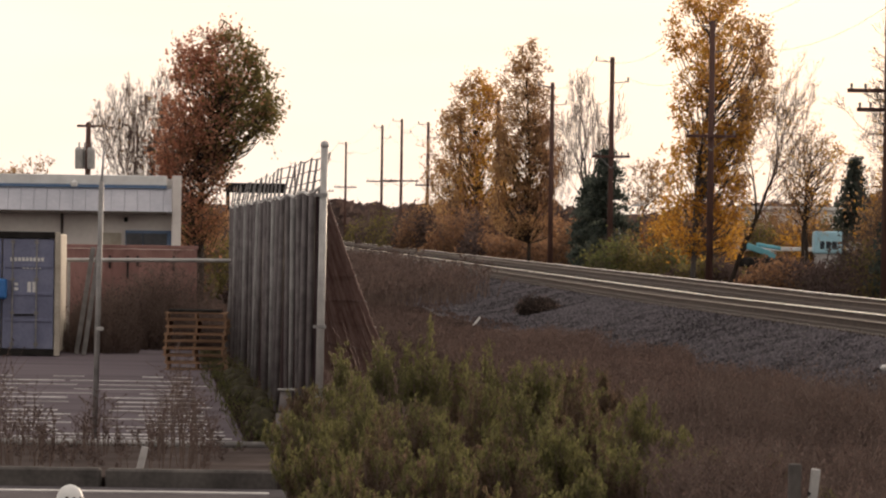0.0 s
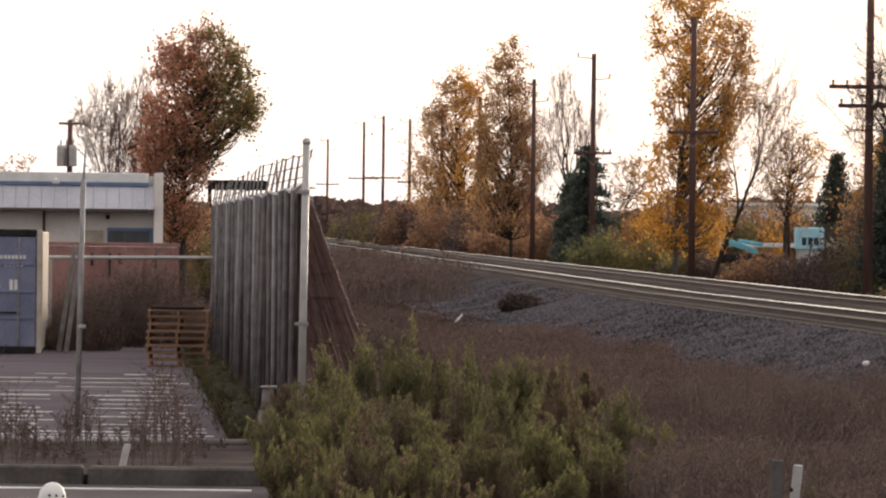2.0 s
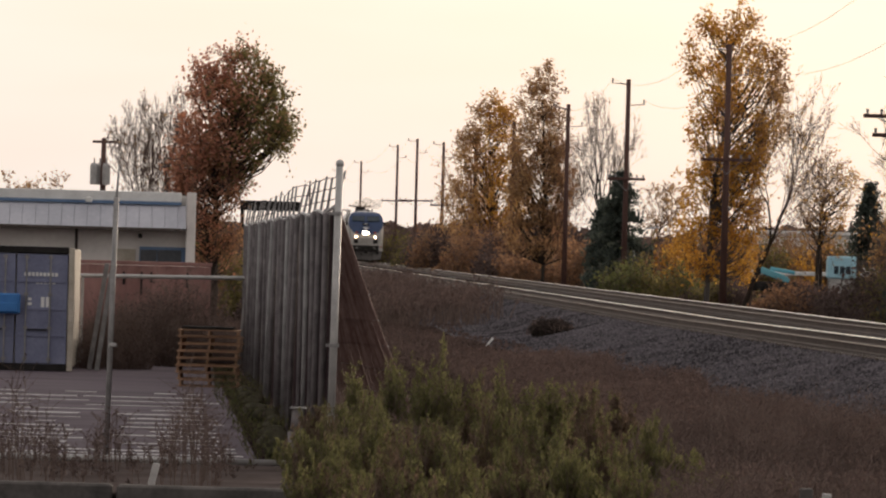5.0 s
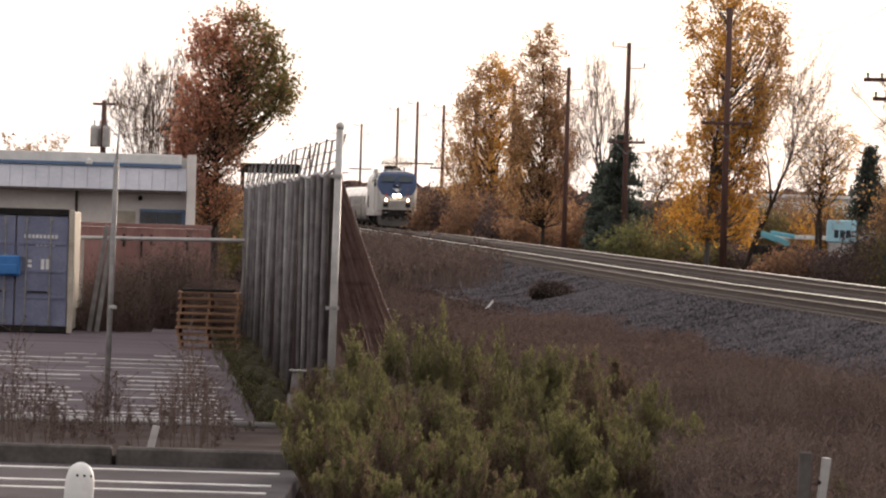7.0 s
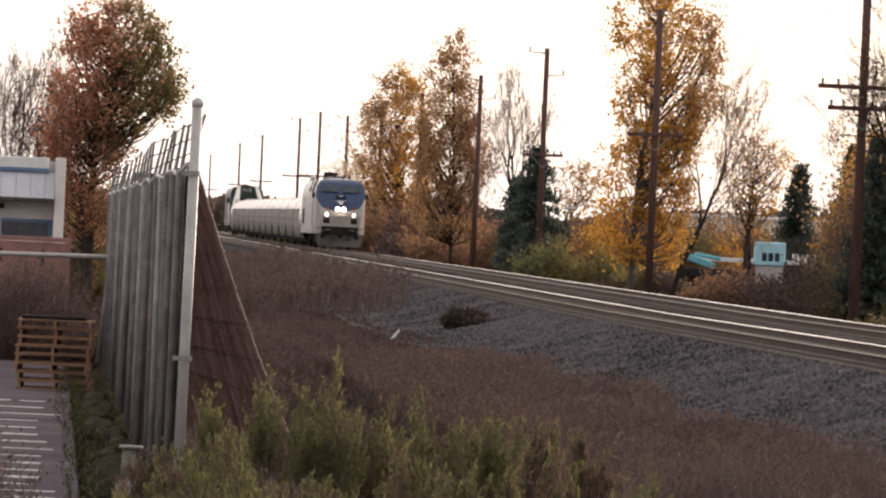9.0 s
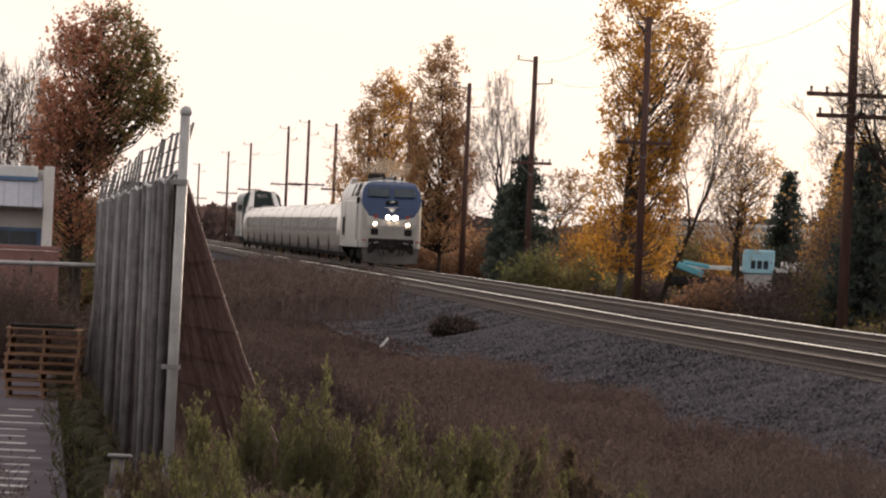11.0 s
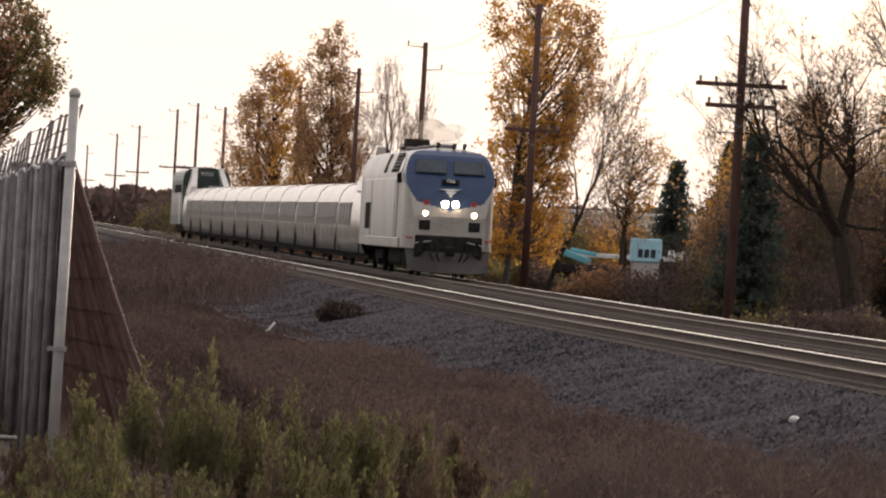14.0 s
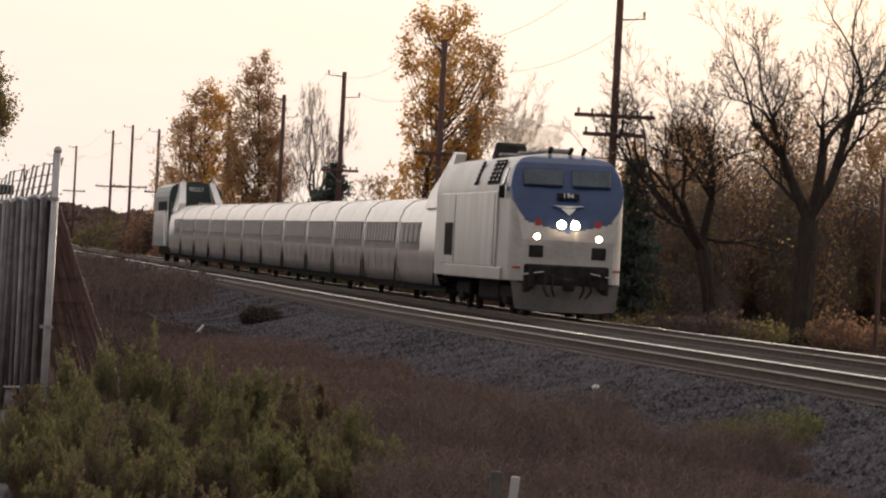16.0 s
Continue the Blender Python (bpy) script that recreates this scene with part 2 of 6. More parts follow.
def rod(bm, a, b, r0, r1=None, sides=8):
    """A tapered rod from a to b."""
    a, b = Vector(a), Vector(b)
    d = b - a
    m = Matrix.Translation((a + b) / 2) @ d.to_track_quat("Z", "Y").to_matrix().to_4x4()
    bmesh.ops.create_cone(bm, cap_ends=True, segments=sides, radius1=r0, radius2=r1 if r1 is not None else r0, depth=d.length, matrix=m)
    return bm


def loft(bm, sections, close=True, caps=True, index=0):
    """Skin over equal-length rings of points."""
    rings = [[bm.verts.new(p) for p in s] for s in sections]
    n = len(rings[0])
    for a, b in zip(rings, rings[1:]):
        for i in range(n if close else n - 1):
            f = bm.faces.new((a[i], a[(i + 1) % n], b[(i + 1) % n], b[i]))
            f.material_index = index
    if caps:
        bm.faces.new(rings[0])
        bm.faces.new(list(reversed(rings[-1])))
    bmesh.ops.recalc_face_normals(bm, faces=bm.faces)
    return bm


def B():
    return bmesh.new()


# ---- the lie of the land ----
SLOPE = -0.0514                     # the tracks drift to the left as they go away


def far_track(y):
    return 18.5 + SLOPE * y


def near_track(y):
    return 14.4 + SLOPE * y


def rail_z(y):
    return 1.15 + (0.0014 * (min(y, 700) - 155) if y > 155 else 0.0007 * (155 - max(y, 60)))


def bank(c, y):
    """Height of the ground at offset c from the tracks' drift line."""
    top = rail_z(y) - 0.22
    n = noise.noise((c * 0.35, y * 0.12, 0.3)) * 0.10
    pts = ((-400, 0.0), (4.5, 0.0), (9.6, 0.3), (10.6, 0.36), (12.5, top - 0.12), (13.0, top), (15.9, top - 0.02), (16.4, top - 0.1), (17.0, top), (20.0, top),
           (21.8, top - 0.75), (24, top - 0.7), (40, top - 0.3), (400, top))
    for (a, za), (b, zb) in zip(pts, pts[1:]):
        if c <= b:
            k = (c - a) / (b - a)
            z = za + (zb - za) * max(0, k)
            flat = 12.9 < c < 20.1
            return z + (0 if flat else n * (0.5 if c > 10 else 1.0)) - (0.08 if c < 9 else 0)
    return top


def ground_z(x, y):
    return bank(x - SLOPE * y, y)


def sheet_z(c, y):
    """The ground sheet dips under the paved lot and road."""
    dip = 0.35 * max(0.0, min(1.0, (2.0 - c) / 0.6)) if 25 < y < 150 else 0.0
    return bank(c, y) - dip


ys = [-300, -100, -30, 0, 10] + list(range(16, 560, 3)) + [580, 610, 650, 700, 800, 1000, 1400, 2000, 3000]
cs = [-1500, -600, -200, -80, -50] + [c * 0.5 for c in range(-60, 20)] + [9.6, 10.0, 10.6, 11.2, 11.8, 12.5, 13.0, 13.6, 14.4, 15.2, 15.9, 16.4, 17.0, 17.7,
                                                                  18.5, 19.3, 20.0, 20.9, 21.8, 23, 25, 28, 32, 40, 60, 120, 400, 1500]
gv = [(c + SLOPE * y, y, sheet_z(c, y)) for y in ys for c in cs]
nc = len(cs)
gf = [(j * nc + i, j * nc + i + 1, (j + 1) * nc + i + 1, (j + 1) * nc + i) for j in range(len(ys) - 1) for i in range(nc - 1)]
ground = pydata("ground", gv, gf, [SOIL, BALLAST])
ground.data.polygons.foreach_set("material_index", [1 if 8.9 < cs[i] < 21.5 else 0 for j in range(len(ys) - 1) for i in range(nc - 1)])
ground.data.polygons.foreach_set("use_smooth", [True] * len(gf))
tagged(ground, "brown weedy soil rising to a dark grey ballast bank", "ground", kind="structure")


# ---- the two tracks ----
def build_track(centre, label):
    track = empty("railway_track", Matrix(), label, "railway track", "parallel tracks", "structure")
    for side in (-0.75, 0.75):
        bm = B()
        prof = [(-0.07, -0.17), (0.07, -0.17), (0.07, -0.155), (0.012, -0.13), (0.012, -0.045), (0.036, -0.035), (0.036, -0.006), (-0.036, -0.006),
                (-0.036, -0.035), (-0.012, -0.045), (-0.012, -0.13), (-0.07, -0.155)]
        secs = [[(centre(y) + side + px, y, rail_z(y) + pz) for px, pz in prof] for y in (10, 60, 100, 155, 300, 700, 1100)]
        rail = part("rail", loft(bm, secs), RAIL_RUST, track)
        bm = B()
        loft(bm, [[(centre(y) + side + px, y, rail_z(y) + pz) for px, pz in ((-0.04, -0.016), (-0.006, -0.0055), (0.04, -0.0055), (0.036, 0.0), (0.0, 0.003), (-0.03, 0.0), (-0.039, -0.007))]
                  for y in (10, 60, 100, 155, 300, 700, 1100)])
        # both heads are polished; the left one is coloured as if no sky reflects
        part("running_surface", bm, RAIL_TOP if side > 0 else RAIL_NO_GLINT, rail, "polished rail head")
    bm = B()
    box(bm, 0, 0, 0, 2.6, 0.23, 0.18, 0.012)
    tie = None
    rest_v, rest_f = [], []
    n = 0
    for k in range(1100):
        y = 60 + k * 0.55
        jit = noise.noise((k * 1.7, 3.1, centre(0))) * 0.06
        m = Matrix.Translation((centre(y) + jit, y, rail_z(y) - 0.262)) @ Matrix.Rotation(math.atan(-SLOPE) + jit * 0.15, 4, "Z")
        if 95 < y < 260:
            if tie is None:
                tie = part("tie", bm, TIE, track)
            else:
                t2 = new("tie", tie.data)
                t2.parent = track
                t2.matrix_basis = m
                continue
            tie.matrix_basis = m
        else:
            q = [m @ Vector((sx * 1.3, sy * 0.115, 0.09 * sz)) for sz in (-1, 1) for sx, sy in ((-1, -1), (1, -1), (1, 1), (-1, 1))]
            i = len(rest_v)
            rest_v += q
            rest_f += [(i + 4, i + 5, i + 6, i + 7), (i, i + 1, i + 5, i + 4), (i + 1, i + 2, i + 6, i + 5), (i + 2, i + 3, i + 7, i + 6), (i + 3, i, i + 4, i + 7)]
    tagged(pydata("far_ties", rest_v, rest_f, TIE, track), kind="stuff")
    return track


build_track(near_track, "polished railway track on dark timber ties and ballast")
build_track(far_track, "railway track that carries the train, on dark ties")


# loose stones over the near flank of the ballast and between the tracks
rst = np.random.RandomState(4)
octa = np.array([(1, 0, 0), (-1, 0, 0), (0, 1, 0), (0, -1, 0), (0, 0, 1)], float)
NST = 90000
sy = 60 + 215 * rst.random(NST) ** 1.5
sc = np.where(rst.random(NST) < 0.84, 9.1 + 4.2 * rst.random(NST), 15.7 + 1.2 * rst.random(NST))
sz = np.array([bank(c, y) for c, y in zip(sc.tolist(), sy.tolist())])
sr = (0.022 + 0.03 * rst.random(NST) ** 2)[:, None, None] * (0.7 + 0.6 * rst.random((NST, 5, 1)))
sa = rst.random(NST)[:, None] * 6.283
q = octa[None] * sr
sv = np.stack([q[..., 0] * np.cos(sa) - q[..., 1] * np.sin(sa) + (sc + SLOPE * sy)[:, None], q[..., 0] * np.sin(sa) + q[..., 1] * np.cos(sa) + sy[:, None], q[..., 2] + sz[:, None]], 2).reshape(-1, 3)
sf = (np.arange(NST)[:, None, None] * 5 + np.array([(0, 2, 4), (2, 1, 4), (1, 3, 4), (3, 0, 4)])[None]).reshape(-1, 3)
tagged(pydata("ballast_stones", sv, sf, STONE), "loose dark grey crushed stones on the bank", "ballast", kind="stuff")


# ---- paving ----
def slab(name, x0, x1, y0, y1, z0, z1, material, label, category="paving", bev=0.02):
    bm = B()
    box(bm, (x0 + x1) / 2, (y0 + y1) / 2, (z0 + z1) / 2, x1 - x0, y1 - y0, z1 - z0, bev)
    return tagged(ob_from(name, bm, material), label, category, kind="structure")


bm = B()
loft(bm, [[(x, y, z) for x, z in ((-40, -0.3), (r, -0.3), (r, 0.0), (-40, 0.0))] for y, r in ((74.2, -2.4), (111, -4.3), (150, -6.3))])
tagged(ob_from("parking_lot", bm, LOT), "worn pale grey paved parking lot with stall lines and painted-in wet glints", "parking lot", kind="structure")
slab("verge", -40, -1.5, 64.28, 74.19, -0.4, 0.02, VERGE, "bare brown soil strip between kerb and lot", "soil", 0.01)
slab("road", -60, -1.6, 30, 63.8, -0.4, -0.07, ROAD, "grey asphalt road with thin white lines", "road")
rng = random.Random(5)
for k in range(17):                                          # stall lines across the lot, their wet glint put in as broken white dashes
    y = 75.6 + k * 1.05 + k * k * 0.06
    right = -2.55 - (y - 75) * 0.0528 - rng.uniform(0, 0.35)
    bm = B()
    x = right
    while x > -13:
        w = rng.uniform(0.3, 2.2)
        box(bm, x - w / 2, y + rng.uniform(-0.03, 0.03), 0.005, w, 0.2 + rng.uniform(0, 0.2), 0.006)
        x -= w + rng.uniform(0.05, 1.2)
    tagged(ob_from("stall_line_glint", bm, PAINT_AND_GLINT), "worn white stall line on the lot with painted-in wet glint", "painted line", "stall lines", "structure")
for y in (62.7, 59.9, 58.3):
    bm = B()
    box(bm, -15.5, y, -0.066, 27.4, 0.3, 0.008)
    tagged(ob_from("road_line", bm, PAINT_AND_GLINT), "thin white painted line on the road", "painted line", "road lines", "structure")
kerb = empty("kerb", Matrix(), "low weathered concrete kerb in short blocks", "kerb", kind="structure")
for k in range(14):
    bm = B()
    x0 = -1.75 - k * 1.9
    box(bm, x0 - 0.93, 64.15 + rng.uniform(-0.03, 0.03), 0.0, 1.85, 0.3, 0.24 + rng.uniform(-0.015, 0.015), 0.025)
    part("kerb_block", bm, CONCRETE, kerb)
bm = B()
rod(bm, (-6.2, 73.3, 0.06), (-2.05, 73.4, 0.05), 0.045, sides=8)
tagged(ob_from("ground_pipe", bm, GALV_BRIGHT, smooth=True), "pale galvanised pipe lying along the lot's edge", "pipe")


# ---- the tall slatted fence ----
def fence_x(y):
    return -1.44 - (y - 71.5) * 0.053


fence = empty("slatted_fence", Matrix(), "tall chain-link fence with dark vertical slats and barbed-wire arms", "fence")
bm = B()
rod(bm, (fence_x(71.5) - 0.03, 71.5, 0), (fence_x(71.5), 71.5, 3.74), 0.048, 0.044, 14)
bmesh.ops.create_uvsphere(bm, u_segments=10, v_segments=6, radius=0.055, matrix=Matrix.Translation((fence_x(71.5), 71.5, 3.75)))
corner = part("corner_post", bm, GALV_BRIGHT, fence, "stout galvanised corner post with a domed cap", True)
for z in (1.56, 3.15):
    bm = B()
    bmesh.ops.create_cone(bm, cap_ends=True, segments=12, radius1=0.06, radius2=0.06, depth=0.045, matrix=Matrix.Translation((fence_x(71.5) - 0.012, 71.5, z)))
    box(bm, fence_x(71.5) - 0.08, 71.5, z, 0.07, 0.02, 0.04)
    part("clamp", bm, GALV, corner)
wires = {0: [], 1: [], 2: []}
NB = 22
for k in range(NB + 1):
    y = 71.75 + k * 2.8
    x = fence_x(y)
    lean = rng.uniform(-0.05, 0.05)
    if k:
        bm = B()
        rod(bm, (x - 0.07 + lean, y, 0), (x - 0.05, y, 3.2 + rng.uniform(-0.03, 0.04)), 0.044, 0.042, 8)
        part("line_post", bm, FENCE_STEEL if k % 4 else GALV, fence, smooth=True)
        if k % 2:
            bm = B()
            rod(bm, (x - 0.02 - lean, y + 0.9, 0), (x - 0.06, y + 0.9, 3.17), 0.034, 0.032, 8)
            part("brace_post", bm, FENCE_STEEL, fence, smooth=True)
    tip = (x - 0.02 + rng.uniform(-0.04, 0.04) + 0.06, y - 0.12, 3.2 + rng.uniform(0.40, 0.5))
    bm = B()
    rod(bm, (x - 0.05, y, 3.16), tip, 0.02, 0.013, 6)
    part("barbed_wire_arm", bm, GALV, fence)
    for w in range(3):
        wires[w].append(Vector((x - 0.05, y, 3.2)).lerp(Vector(tip), 0.3 + 0.33 * w))
    if k == NB:
        break
    # one bay of upright slats, sagging a little
    bay_lean = rng.uniform(0.0, 0.09)
    sv, sf = [], []
    for i in range(28):
        yy = y + 0.05 + i * 0.1
        xx = fence_x(yy) + rng.uniform(-0.012, 0.012)
        top = 3.18 + rng.uniform(-0.03, 0.02)
        b0 = xx + bay_lean * math.sin(math.pi * i / 27) - 0.02
        n0 = len(sv)
        for (xa, z) in ((b0, 0.08), (xx, top)):
            sv += [(xa - 0.008, yy, z), (xa + 0.008, yy, z), (xa + 0.008, yy + 0.085, z), (xa - 0.008, yy + 0.085, z)]
        sf += [(n0, n0 + 1, n0 + 5, n0 + 4), (n0 + 1, n0 + 2, n0 + 6, n0 + 5), (n0 + 2, n0 + 3, n0 + 7, n0 + 6), (n0 + 3, n0, n0 + 4, n0 + 7), (n0 + 4, n0 + 5, n0 + 6, n0 + 7)]
    pydata("slat_bay", sv, sf, SLAT, fence)
bm = B()
yy = 71.5
while yy < 132:
    rod(bm, (fence_x(yy) - 0.06, yy, 3.2 + 0.03 * math.sin(yy * 0.9)), (fence_x(yy + 2.0) - 0.06, yy + 2.0, 3.2 + 0.03 * math.sin((yy + 2) * 0.9)), 0.022, sides=6)
    yy += 2.0
part("top_rail", bm, GALV_BRIGHT, fence, "pale galvanised top rail")
for w in wires.values():
    bm = loft(B(), [[p + Vector((0.006 * math.cos(q * math.pi / 2), 0, 0.006 * math.sin(q * math.pi / 2))) for q in range(4)] for p in w])
    part("barbed_wire", bm, DARK_STEEL, fence)

panel = empty("leaning_fence_panel", Matrix(), "faded red slatted panel leaning out from the tall fence", "fence panel")
for i in range(52):
    y = 72.4 + i * 0.28
    k = i / 51
    top_x, top_z = fence_x(y) + 0.05, 3.18 - 0.25 * k + rng.uniform(-0.02, 0.02)
    bot_x = fence_x(y) + 0.14 + 1.2 * (1 - k) ** 0.9
    bm = B()
    secs = []
    for q in range(5):
        s = q / 4
        xx = bot_x + (top_x - bot_x) * s - 0.06 * math.sin(math.pi * s)
        z = 0.05 + (top_z - 0.05) * s
        secs.append([(xx - 0.012, y, z), (xx + 0.012, y, z), (xx + 0.012, y + 0.2, z), (xx - 0.012, y + 0.2, z)])
    part("slat", loft(bm, secs), SLAT_RED, panel)
for s in (0.08, 0.18, 0.28, 0.38, 0.48, 0.58, 0.68, 0.78, 0.88, 0.96):
    bm = B()
    for i in range(0, 50, 3):
        pts = []
        for j in (i, i + 3):
            y = 72.4 + j * 0.28
            k = min(j / 51, 1)
            tx, tz, bx = fence_x(y) + 0.05, 3.18 - 0.25 * k, fence_x(y) + 0.14 + 1.2 * (1 - k) ** 0.9
            pts.append((bx + (tx - bx) * s - 0.06 * math.sin(math.pi * s) + 0.02, y, 0.05 + (tz - 0.05) * s))
        rod(bm, pts[0], pts[1], 0.009, sides=4)
    part("tie_wire", bm, GALV_BRIGHT, panel)

# far end of the fence: leaning end post, gate rail, loose gate leaf
bm = B()
rod(bm, (-4.78, 131.5, 0.0), (-4.52, 131.5, 2.95), 0.06, 0.055, 10)
tagged(ob_from("end_post", bm, GALV, smooth=True), "leaning grey steel end post of the fence", "post")
bm = B()
rod(bm, (-8.3, 131, 1.98), (-4.45, 131, 2.02), 0.045, sides=8)
rod(bm, (-8.25, 131, 0.0), (-8.25, 131, 2.0), 0.035, sides=8)
tagged(ob_from("gate_rail", bm, GALV_BRIGHT), "pale pipe rail of a gate between two posts", "gate rail")
for k, (x0, x1) in enumerate(((-7.75, -7.42), (-7.55, -7.25))):
    bm = B()
    box(bm, (x0 + x1) / 2, 126 - k * 0.7, 1.15, 0.1, 0.08, 2.3, 0.01, Matrix.Rotation(math.atan((x1 - x0) / 2.3), 4, "Y"))
    tagged(ob_from("leaning_gate_bar", bm, GALV), "grey steel bar leaning beside the container", "steel bar", "leaning bars")

# thin steel pole at the lot's edge
thin = empty("steel_pole", Matrix(), "thin grey steel pole with a narrow spike on top", "pole")
bm = B()
rod(bm, (-4.38, 75.2, 0), (-4.335, 75.2, 3.3), 0.036, 0.033, 10)
part("shaft", bm, GALV, thin, smooth=True)
bm = B()
rod(bm, (-4.335, 75.2, 3.28), (-4.31, 75.2, 3.72), 0.018, 0.008, 6)
part("spike", bm, GALV, thin)
bm = B()
box(bm, -4.33, 75.17, 1.43, 0.1, 0.05, 0.05, 0.01)
part("bracket", bm, GALV_BRIGHT, thin)

# capped pipe near the corner post
vent = empty("capped_pipe", Matrix.Translation((-1.86, 70.2, 0)), "stubby grey standpipe with a flat cap beside the fence", "standpipe")
bm = B()
rod(bm, (0, 0, 0), (0, 0, 0.55), 0.085, 0.085, 12)
part("base_sleeve", bm, FENCE_STEEL, vent, smooth=True)
bm = B()
rod(bm, (0, 0, 0.55), (0.02, 0, 0.82), 0.06, 0.055, 12)
part("neck", bm, FENCE_STEEL, vent, smooth=True)
bm = B()
box(bm, 0.03, 0, 0.83, 0.2, 0.16, 0.025, 0.006)
part("cap", bm, GALV, vent)

# white bollard on the road, wooden stub among the weeds
boll = empty("bollard", Matrix.Translation((-2.29, 35.7, -0.07)) @ Matrix.Rotation(0.06, 4, "Y"), "white round-topped steel bollard with rivet holes", "bollard")
bm = B()
loft(bm, [[(r * math.cos(a * math.pi / 12), r * math.sin(a * math.pi / 12), z) for a in range(24)] for r, z in
          ((0.088, 0.0), (0.088, 1.1), (0.085, 1.15), (0.076, 1.19), (0.058, 1.222), (0.03, 1.242), (0.008, 1.247))])
part("shaft", bm, WHITE_PAINT, boll, smooth=True)
for a, z in ((-70, 1.17), (-35, 1.17), (-100, 1.17)):
    bm = B()
    x, y = 0.08 * math.cos(radians(a)), 0.08 * math.sin(radians(a))
    rod(bm, (x * 0.9, y * 0.9, z), (x * 1.06, y * 1.06, z), 0.008, sides=8)
    part("rivet", bm, DARK_STEEL, boll)
stub = empty("wooden_stub_post", Matrix.Translation((2.42, 40, -0.1)), "weathered grey wooden stub post with a bolted steel strap", "post")
bm = B()
box(bm, -0.035, 0, 0.65, 0.085, 0.1, 1.3, 0.008, Matrix.Rotation(0.02, 4, "Y"))
part("timber", bm, CONCRETE, stub, "split grey timber")
bm = B()
box(bm, 0.055, 0, 0.63, 0.06, 0.08, 1.28, 0.006, Matrix.Rotation(0.1, 4, "Y"))
part("strap", bm, GALV_BRIGHT, stub)
for z in (0.95, 1.1):
    bm = B()
    rod(bm, (0.07, -0.05, z), (0.07, -0.03, z), 0.014, sides=8)
    part("bolt_hole", bm, DARK_STEEL, stub)


# ---- yard: containers, pallets, building ----
def corrugated(bm, x0, x1, z0, z1, y, depth=0.04, pitch=0.28):
    n = max(2, int((x1 - x0) / pitch * 4))
    pts = []
    for i in range(n + 1):
        x = x0 + (x1 - x0) * i / n
        pts.append((x, y - (depth if i % 4 in (1, 2) else 0.0)))
    top, bot = [bm.verts.new((x, yy, z1)) for x, yy in pts], [bm.verts.new((x, yy, z0)) for x, yy in pts]
    for i in range(n):
        bm.faces.new((bot[i], bot[i + 1], top[i + 1], top[i]))


cont = empty("shipping_container", Matrix.Translation((-9.2, 124, 0)) @ Matrix.Rotation(radians(2.2), 4, "Z"), "faded blue shipping container with closed double doors", "container")
bm = B()
box(bm, 0, 3.1, 1.3, 2.38, 6.0, 2.5, 0.02)
part("body", bm, CREAM_EDGE, cont, "rusty cream-edged side walls")
for x in (-1.16, 1.16):
    bm = B()
    box(bm, x, 0.0, 1.3, 0.12, 0.2, 2.58, 0.015)
    part("corner_post", bm, CREAM_EDGE if x > 0 else BLUE_STEEL, cont)
for z in (0.08, 2.53):
    bm = B()
    box(bm, 0, 0.0, z, 2.2, 0.18, 0.14, 0.012)
    part("header" if z > 1 else "sill", bm, DARK_STEEL, cont)
for s in (-1, 1):
    bm = B()
    box(bm, s * 0.55, -0.02, 1.3, 1.07, 0.06, 2.3, 0.01)
    door = part("door", bm, BLUE_STEEL, cont)
    for z in (0.75, 1.3, 1.88):
        bm = B()
        box(bm, s * 0.55, -0.062, z, 0.98, 0.03, 0.07, 0.008)
        part("door_rib", bm, BLUE_STEEL, door)
    for x in (0.22, 0.72):
        bm = B()
        rod(bm, (s * x, -0.1, 0.16), (s * x, -0.1, 2.44), 0.018, sides=8)
        for z in (0.25, 0.9, 1.6, 2.38):
            box(bm, s * x, -0.09, z, 0.09, 0.05, 0.06)
        part("lock_rod", bm, GALV, door)
    bm = B()
    box(bm, s * 0.47, -0.12, 0.86, 0.42, 0.03, 0.04, 0.006)
    part("handle", bm, DARK_STEEL, door)
for x, z, w, h in ((0.52, 2.02, 0.72, 0.075), (0.62, 1.86, 0.42, 0.07), (0.3, 1.5, 0.1, 0.06), (0.3, 1.4, 0.12, 0.06), (0.32, 1.3, 0.2, 0.05), (0.62, 1.42, 0.2, 0.26)):
    bm = B()
    n = max(1, int(w / 0.08))
    for i in range(n):
        box(bm, x - w / 2 + (i + 0.5) * w / n, -0.056, z, w / n * 0.72, 0.008, h)
    part("stencil_bar", bm, WHITE_PAINT, cont)
bm = B()
box(bm, -0.15, -0.2, 1.4, 0.52, 0.2, 0.42, 0.03)
box(bm, -0.15, -0.31, 1.32, 0.4, 0.04, 0.2, 0.015)
part("lock_box", bm, BRIGHT_BLUE, cont, "bright blue lock box over the door bars")
bm = B()
box(bm, -0.95, 1.0, 2.68, 0.35, 0.4, 0.22, 0.02)
tagged(ob_from("roof_unit", bm, GALV), "small grey metal unit on the container's roof", "metal unit").location = (-9.2, 124, 0)

